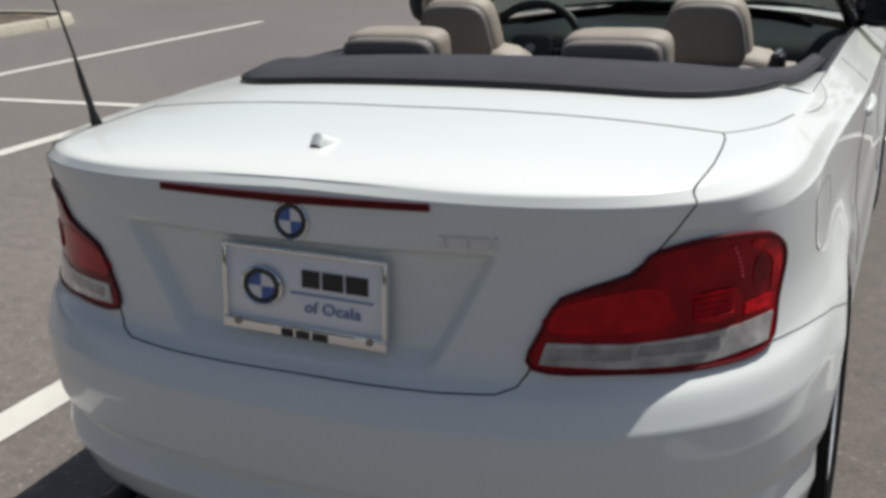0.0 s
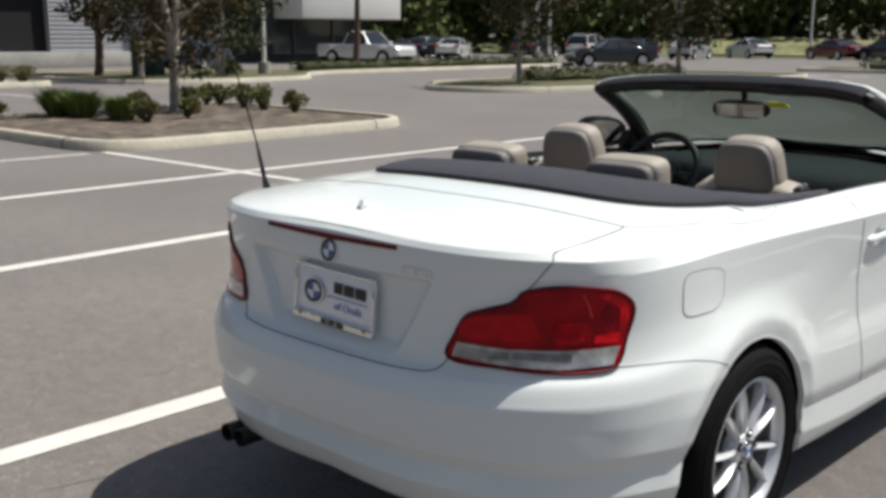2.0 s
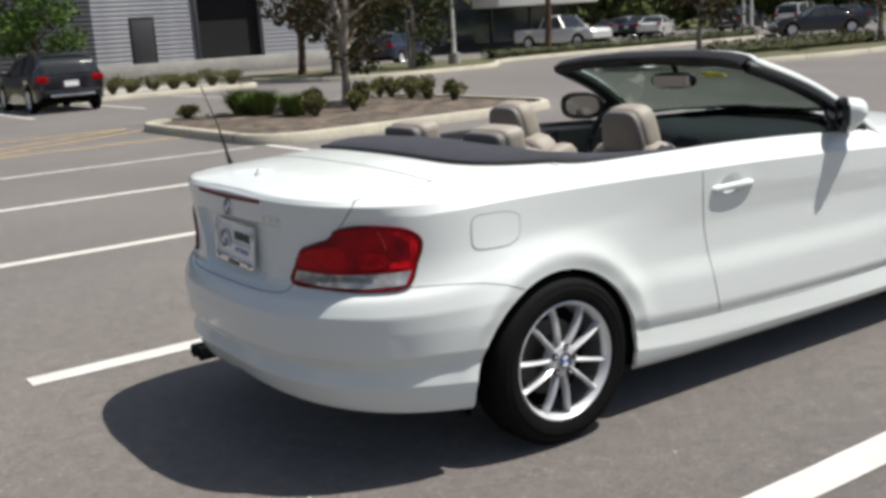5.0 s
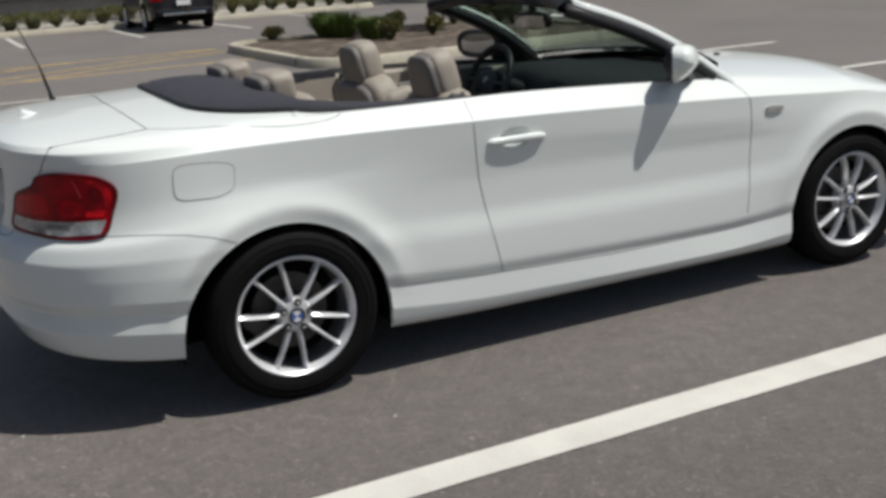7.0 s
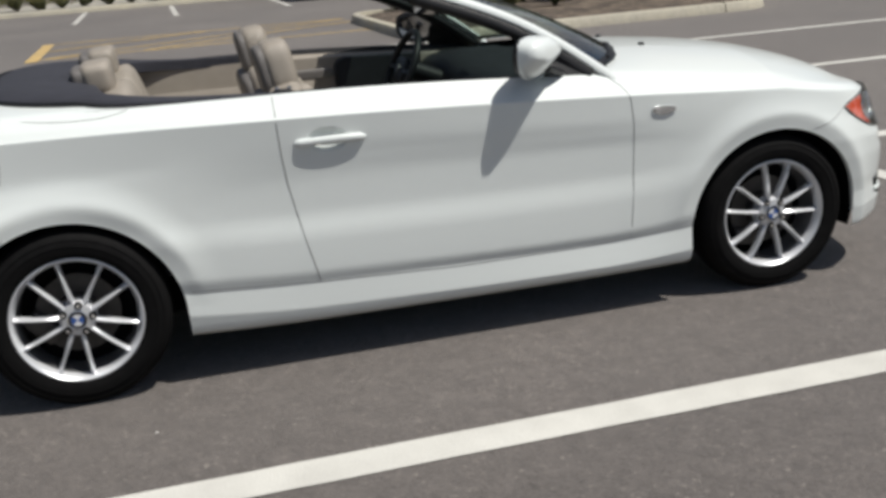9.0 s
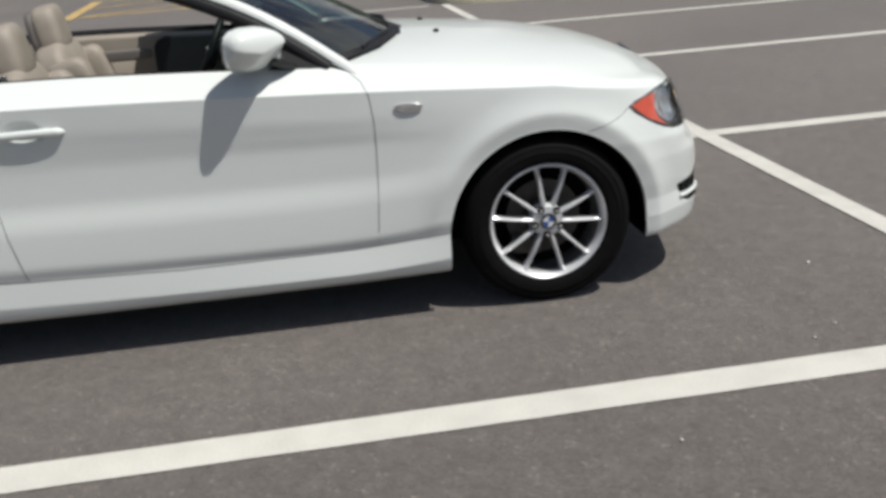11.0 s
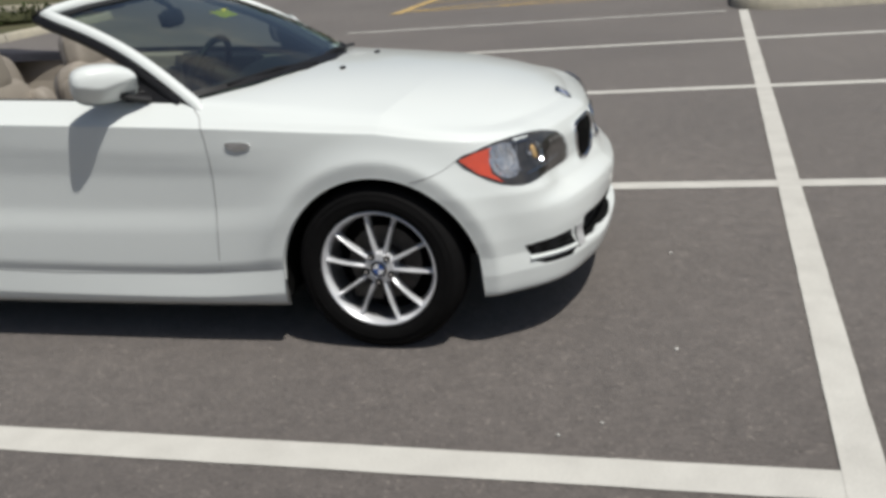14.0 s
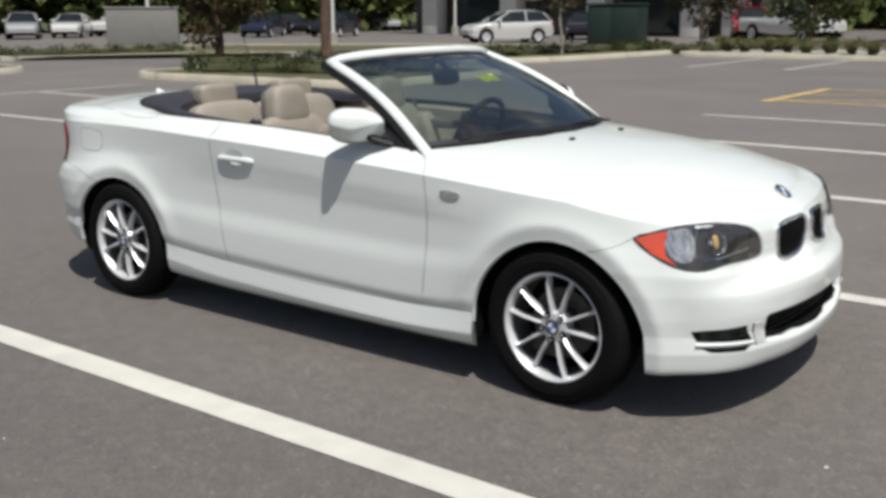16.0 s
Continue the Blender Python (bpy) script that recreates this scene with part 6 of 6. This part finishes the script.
skip = thing("utility_cabinet", "dark green metal utility cabinet on the verge", "cabinet", at=(-38.5, -17.6, 0), turn=8)
GREEN_METAL = mat("green_metal", (0.022, 0.040, 0.034), 0.5, .2, spread=.1, scale=4)
part("case", box((0, 0, .85), (1.6, 2.3, 1.7), .04), GREEN_METAL, skip)
part("lid", box((0, 0, 1.75), (1.7, 2.4, .08), .03), GREEN_METAL, skip)
for y in (-.55, .55):
    part("door", box((.81, y, .85), (.03, 1.0, 1.5), .01), GREEN_METAL, skip)
box2 = thing("utility_box", "dark green transformer box beside the tree", "cabinet", at=(-31.4, 17.6, 0), turn=0)
part("case", box((0, 0, .8), (.8, .9, 1.6), .03), GREEN_METAL, box2)
part("cap", box((0, 0, 1.63), (.86, .96, .06), .02), GREEN_METAL, box2)


# ---- lamp posts ----
POST = mat("white_post_paint", (0.66, 0.65, 0.62), 0.5, spread=.05, scale=6)


def lamp_post(at, height=8.0, r=.085, colour=POST, label="white steel lamp post on a concrete foot"):
    ob = thing("lamp_post", label, "lamp post", "lamp posts", at=(*at, 0))
    part("foot", tube([(0, 0, 0), (0, 0, .55)], .24, 16), CONCRETE, ob)
    part("pole", tube([(0, 0, .5), (0, 0, height)], [r, r * .7], 12), colour, ob)
    part("arm", tube([(0, 0, height - .1), (.7, 0, height)], .04, 8), colour, ob)
    part("lamp_head", box((1.0, 0, height), (.7, .32, .14), .04), colour, ob)
    return ob


for x, y in ((-29.6, 21.4), (-33.5, 44.0), (-47, 60), (-18, 62), (-40.5, 52), (-30.0, .9), (-31, -28.0), (-25.5, -34.0), (-48.5, -34), (-30, 70)):
    lamp_post((x, y))


# ---- the stop sign ----
sign = thing("stop_sign", "red octagonal stop sign on a grey steel post", "road sign", at=(-13.9, 42.7, 0), turn=18)
part("post", tube([(0, 0, 0), (0, 0, 2.85)], .035, 8), STEEL, sign)
plate_ring = [(.37 * math.cos(radians(22.5 + 45 * k)), .37 * math.sin(radians(22.5 + 45 * k))) for k in range(8)]
for name, size, y, material in (("rim", 1.0, -.045, WHITE), ("face", .93, -.052, mat("sign_red", (0.42, 0.012, 0.018), 0.4, spread=.05, scale=6))):
    bm = bmesh.new()
    near = [bm.verts.new((x * size, y, 2.45 + z * size)) for x, z in plate_ring]
    back = [bm.verts.new((x * size, y + .008, 2.45 + z * size)) for x, z in plate_ring]
    bm.faces.new(near), bm.faces.new(back)
    for k in range(8):
        bm.faces.new((near[k], near[(k + 1) % 8], back[(k + 1) % 8], back[k]))
    part(name, bm, material, sign, smooth=False)
part("bar", box((0, -.054, 2.45), (.42, .004, .09)), WHITE, sign, smooth=False)


# ---- parked cars ----
def paint(name, colour):
    return mat(name, colour, 0.3, 0.25, spread=.03, scale=300, coat=1.0)


DARK_GLASS = mat("dark_car_glass", (0.015, 0.018, 0.02), 0.05, spread=.1, scale=2, specular=.8)
FORMS = {  # rows: along (0 rear to 1 nose), half width share, bottom, belt, roof, roof half share
    "suv": (4.65, 1.86, 1.68, .36, ((0, .86, .42, .95, .97, .80), (.03, .95, .34, 1.02, 1.30, .74), (.07, .98, .30, 1.05, 1.58, .70), (.16, 1, .26, 1.05, 1.66, .70), (.40, 1, .24, 1.03, 1.68, .70), (.56, 1, .24, 1.02, 1.60, .70),
                                    (.70, 1, .24, 1.02, 1.06, .80), (.76, .99, .25, 1.01, 1.03, .82), (.90, .96, .28, .94, .96, .80), (.97, .88, .32, .82, .84, .72), (1, .76, .40, .70, .71, .66))),
    "sedan": (4.65, 1.80, 1.44, .32, ((0, .84, .45, .88, .90, .76), (.04, .94, .34, .98, 1.0, .80), (.16, .99, .26, .97, 1.02, .80), (.30, 1, .22, .95, 1.36, .66), (.44, 1, .20, .94, 1.44, .66), (.56, 1, .20, .93, 1.38, .66),
                                      (.71, 1, .20, .93, .96, .80), (.78, .99, .22, .91, .93, .82), (.91, .95, .25, .82, .84, .78), (.97, .88, .30, .70, .72, .70), (1, .76, .38, .58, .60, .62))),
    "hatch": (4.2, 1.78, 1.52, .32, ((0, .86, .42, .90, .92, .78), (.03, .95, .32, .98, 1.20, .72), (.09, .99, .28, 1.0, 1.44, .68), (.25, 1, .22, .98, 1.52, .68), (.46, 1, .20, .96, 1.50, .68), (.58, 1, .20, .95, 1.40, .68),
                                     (.73, 1, .20, .95, .98, .80), (.80, .99, .22, .92, .94, .82), (.92, .95, .26, .82, .84, .78), (.97, .88, .30, .70, .72, .70), (1, .76, .38, .58, .60, .62))),
    "pickup": (5.6, 1.95, 1.82, .38, ((0, .92, .55, 1.06, 1.07, .92), (.02, .97, .48, 1.10, 1.10, .95), (.34, .98, .40, 1.10, 1.10, .95), (.36, 1, .38, 1.10, 1.70, .72), (.42, 1, .36, 1.10, 1.80, .72), (.56, 1, .34, 1.09, 1.80, .72),
                                      (.66, 1, .34, 1.09, 1.16, .82), (.70, 1, .36, 1.09, 1.12, .85), (.92, .97, .40, 1.03, 1.06, .85), (.98, .92, .44, .96, .98, .8), (1, .84, .50, .80, .82, .75))),
}


def parked_car(form, colour, at, heading, label, category="car", group="parked cars"):
    """A parked car at rest; heading in degrees from +x."""
    length, width, height, wheel_r, rows = FORMS[form]
    ob = thing("pickup_truck" if form == "pickup" else "parked_car", label, category, group, at=(*at, 0), turn=heading)
    half = width / 2
    bm = bmesh.new()
    fine = []
    share = [r[0] for r in rows]
    for k in range(61):
        s = k / 60
        fine.append([s] + [float(pchip(share, [r[c] for r in rows], s)) for c in range(1, 6)])
    axles = (.19, .81) if form != "pickup" else (.20, .83)

    def arch(s, low):
        for a in axles:
            d = abs(s - a) * length
            if d < wheel_r * 1.18:
                low = max(low, wheel_r + math.sqrt((wheel_r * 1.18) ** 2 - d * d))
        return low

    grid = []
    for s, w, low, belt, roof, rw in fine:
        x, h, low = (s - .5) * length, half * w, arch(s, low)
        mid = max(low + .02, (low + belt) / 2)
        grid.append([(x, -h * .96, low), (x, -h, mid), (x, -h * .985, max(mid, belt - .12)), (x, -h * .93, belt), (x, -h * .5, belt + .015), (x, 0, belt + .02), (x, h * .5, belt + .015), (x, h * .93, belt), (x, h * .985, max(mid, belt - .12)), (x, h, mid), (x, h * .96, low)])
    add_grid(bm, grid)
    for end in (grid[0], grid[-1]):
        bm.faces.new([bm.verts.new(p) for p in end])
    body = part("body", bm, paint(*colour), ob)
    part("floor_pan", box((0, 0, .32), (length * .92, width * .80, .2), .03), WELL, ob)
    cab = [f for f in fine if f[4] - f[3] > .045]
    bm = bmesh.new()
    rows3 = [[((s - .5) * length, sg * half * (w * .93 * (1 - t) + rw * t), belt + (roof - .05 - belt) * t) for sg, t in ((-1, 0), (-1, .5), (-1, .95), (-.5, 1), (.5, 1), (1, .95), (1, .5), (1, 0))] for s, w, low, belt, roof, rw in cab]
    add_grid(bm, rows3)
    for end in (rows3[0], rows3[-1]):
        bm.faces.new([bm.verts.new(p) for p in end])
    part("glasshouse", bm, DARK_GLASS, ob, "dark tinted windows")
    top = [f for f in fine if f[4] > height * .955 if f[4] - f[3] > .3]
    bm = bmesh.new()
    add_grid(bm, [[((s - .5) * length, sg * half * rw * k, roof - .05 + .05 * (1 - abs(k) ** 3)) for sg, k in ((-1, 1.06), (-1, .7), (1, 0), (1, .7), (1, 1.06))] for s, w, low, belt, roof, rw in top])
    part("roof", bm, paint(*colour), ob)
    for sg in (-1, 1):
        for f, to in ((top[0], cab[0]), (top[-1], cab[-1]), (top[len(top) // 2], fine[min(59, int((top[len(top) // 2][0]) * 60))])):
            a = ((f[0] - .5) * length, sg * half * f[5] * 1.03, f[4] - .06)
            b = ((to[0] - .5) * length, sg * half * to[1] * .94, to[3] + .01)
            part("pillar", tube([a, b], .035, 6), paint(*colour), ob)
    rear_z = rows[1][3]
    for sg in (-1, 1):
        part("tail_lamp", box((-.5 * length + .05, sg * half * .76, rear_z - .10), (.12, half * .34, .17), .03), RED_LENS, ob)
        part("head_lamp", box((.5 * length - .16, sg * half * .72, rows[-1][3] - .02), (.24, half * .34, .13), .04), CLEAR_LENS, ob)
        part("door_mirror", pillow((.12, .2, .13), pose(length * .16, sg * half * 1.06, rows[5][3] + .08)), paint(*colour), ob)
        for a in axles:
            bm = bmesh.new()
            add_lathe(bm, [(-.18, wheel_r * .66), (-.19, wheel_r * .9), (-.16, wheel_r), (-.03, wheel_r), (0, wheel_r * .9), (0, wheel_r * .68)], 24)
            m = pose((a - .5) * length, sg * half * .985, wheel_r, 0, 0, 90 * sg)
            bmesh.ops.transform(bm, matrix=m, verts=bm.verts)
            wheel_ob = part("wheel", bm, RUBBER, ob)
            bm = bmesh.new()
            add_lathe(bm, [(-.005, wheel_r * .68), (-.03, wheel_r * .62), (-.045, wheel_r * .2), (-.02, wheel_r * .16), (-.02, .001)], 20)
            bmesh.ops.transform(bm, matrix=m, verts=bm.verts)
            part("rim", bm, ALLOY, wheel_ob)
    part("rear_bumper", box((-.5 * length + .02, 0, .50), (.16, width * .80, .17), .05), BLACK if form in ("suv", "crossover") else paint(*colour), ob)
    part("rear_plate", box((-.5 * length - .05, 0, rear_z - .22), (.02, .36, .14), .0), PLATE, ob, smooth=False)
    if form in ("suv", "crossover"):
        part("bumper_trim", box((-.5 * length - .05, 0, .46), (.05, width * .62, .07), .02), CHROME, ob)
        for sg in (-1, 1):
            part("roof_rail", tube([(-length * .36, sg * half * .66, height + .0), (0, sg * half * .68, height + .03), (length * .08, sg * half * .68, height + .0)], .02, 6), CHROME, ob)
    if form == "pickup":
        part("bed", box((-length * .33, 0, 1.085), (length * .27, width * .76, .05)), DARK_HOLE, ob)
    return ob


WHITE_C, BLACK_C, RED_C, SILVER_C, BLUE_C, MAROON_C = ("white_paint", (.72, .72, .70)), ("black_paint", (.012, .012, .018)), ("red_paint", (.42, .015, .018)), ("silver_paint", (.42, .43, .45)), ("navy_paint", (.018, .024, .055)), ("maroon_paint", (.12, .015, .02))
FORMS["crossover"] = (4.6, 1.84, 1.52, .36, tuple((s, w, low, belt * .94, roof * .905, top) for s, w, low, belt, roof, top in FORMS["suv"][4]))
parked_car("crossover", BLACK_C, (-26.2, 5.2), 180, "black sport utility vehicle with red tail lights in a bay")
parked_car("pickup", WHITE_C, (-40.1, 36.3), 8, "white pickup truck behind the hedge", "truck")
parked_car("hatch", BLUE_C, (-38.5, 24.5), 120, "dark blue car behind the verge trees")
parked_car("sedan", BLACK_C, (-29.0, 43.4), 232, "black sedan on the far lane")
for k, (x, y, h, c, f) in enumerate([(-34.2, 69.0, 145, WHITE_C, "sedan"), (-27.6, 68.5, 150, MAROON_C, "sedan"), (-23.6, 67.5, 150, BLACK_C, "hatch"), (-19.6, 68.5, 150, RED_C, "sedan"), (-15.6, 67.0, 152, BLACK_C, "suv"), (-12.0, 67.0, 152, SILVER_C, "suv"), (-8.4, 67.0, 150, WHITE_C, "sedan"),
                                     (-48, 52, 120, WHITE_C, "sedan"), (-51, 54, 100, BLUE_C, "sedan"), (-54, 56, 100, SILVER_C, "hatch"), (-57, 57, 100, BLACK_C, "sedan"), (-45, 57.5, 100, BLACK_C, "suv"), (-42, 60, 100, WHITE_C, "suv"), (-38.5, 61, 100, BLUE_C, "sedan"), (-35, 62, 100, SILVER_C, "sedan"),
                                     (-29.5, -50.5, 55, SILVER_C, "hatch"), (-33.0, -51.0, 45, WHITE_C, "sedan"), (-37.0, -51.5, 20, WHITE_C, "suv"), (-40.0, -42.0, 30, BLUE_C, "sedan"), (-45.5, -45.5, 70, BLACK_C, "sedan"), (-42.5, -38.5, 20, BLACK_C, "hatch"), (-58, -48, 60, SILVER_C, "sedan"), (-61, -46, 60, WHITE_C, "sedan"),
                                     (-46.5, -12.5, 60, WHITE_C, "pickup")]):
    words = {"sedan": "sedan", "suv": "sport utility vehicle", "hatch": "hatchback", "pickup": "pickup truck"}[f]
    parked_car(f, c, (x, y), h, f"{c[0].split('_')[0]} {words} parked in the sun")
open_car = parked_car("hatch", WHITE_C, (-37.6, -23.0), 325, "white hatchback with its tailgate open")
part("tailgate", box((-2.0, 0, 1.72), (.85, 1.2, .10), .04, 2, pose(0, 0, 0, 0, 12, 0)), paint(*WHITE_C), open_car, "raised white tailgate")
parked_car("suv", RED_C, (-49.5, -15.6), 20, "red sport utility vehicle behind the kerb")
parked_car("sedan", BLACK_C, (-44.5, -22.6), 25, "black sedan beside the utility cabinet")


def shallow(ob):
    """Nothing lies deeper than thing, part and sub-part."""
    for a in list(ob.children):
        for b in list(a.children):
            for c in list(b.children_recursive):
                c.parent = a


shallow(car)
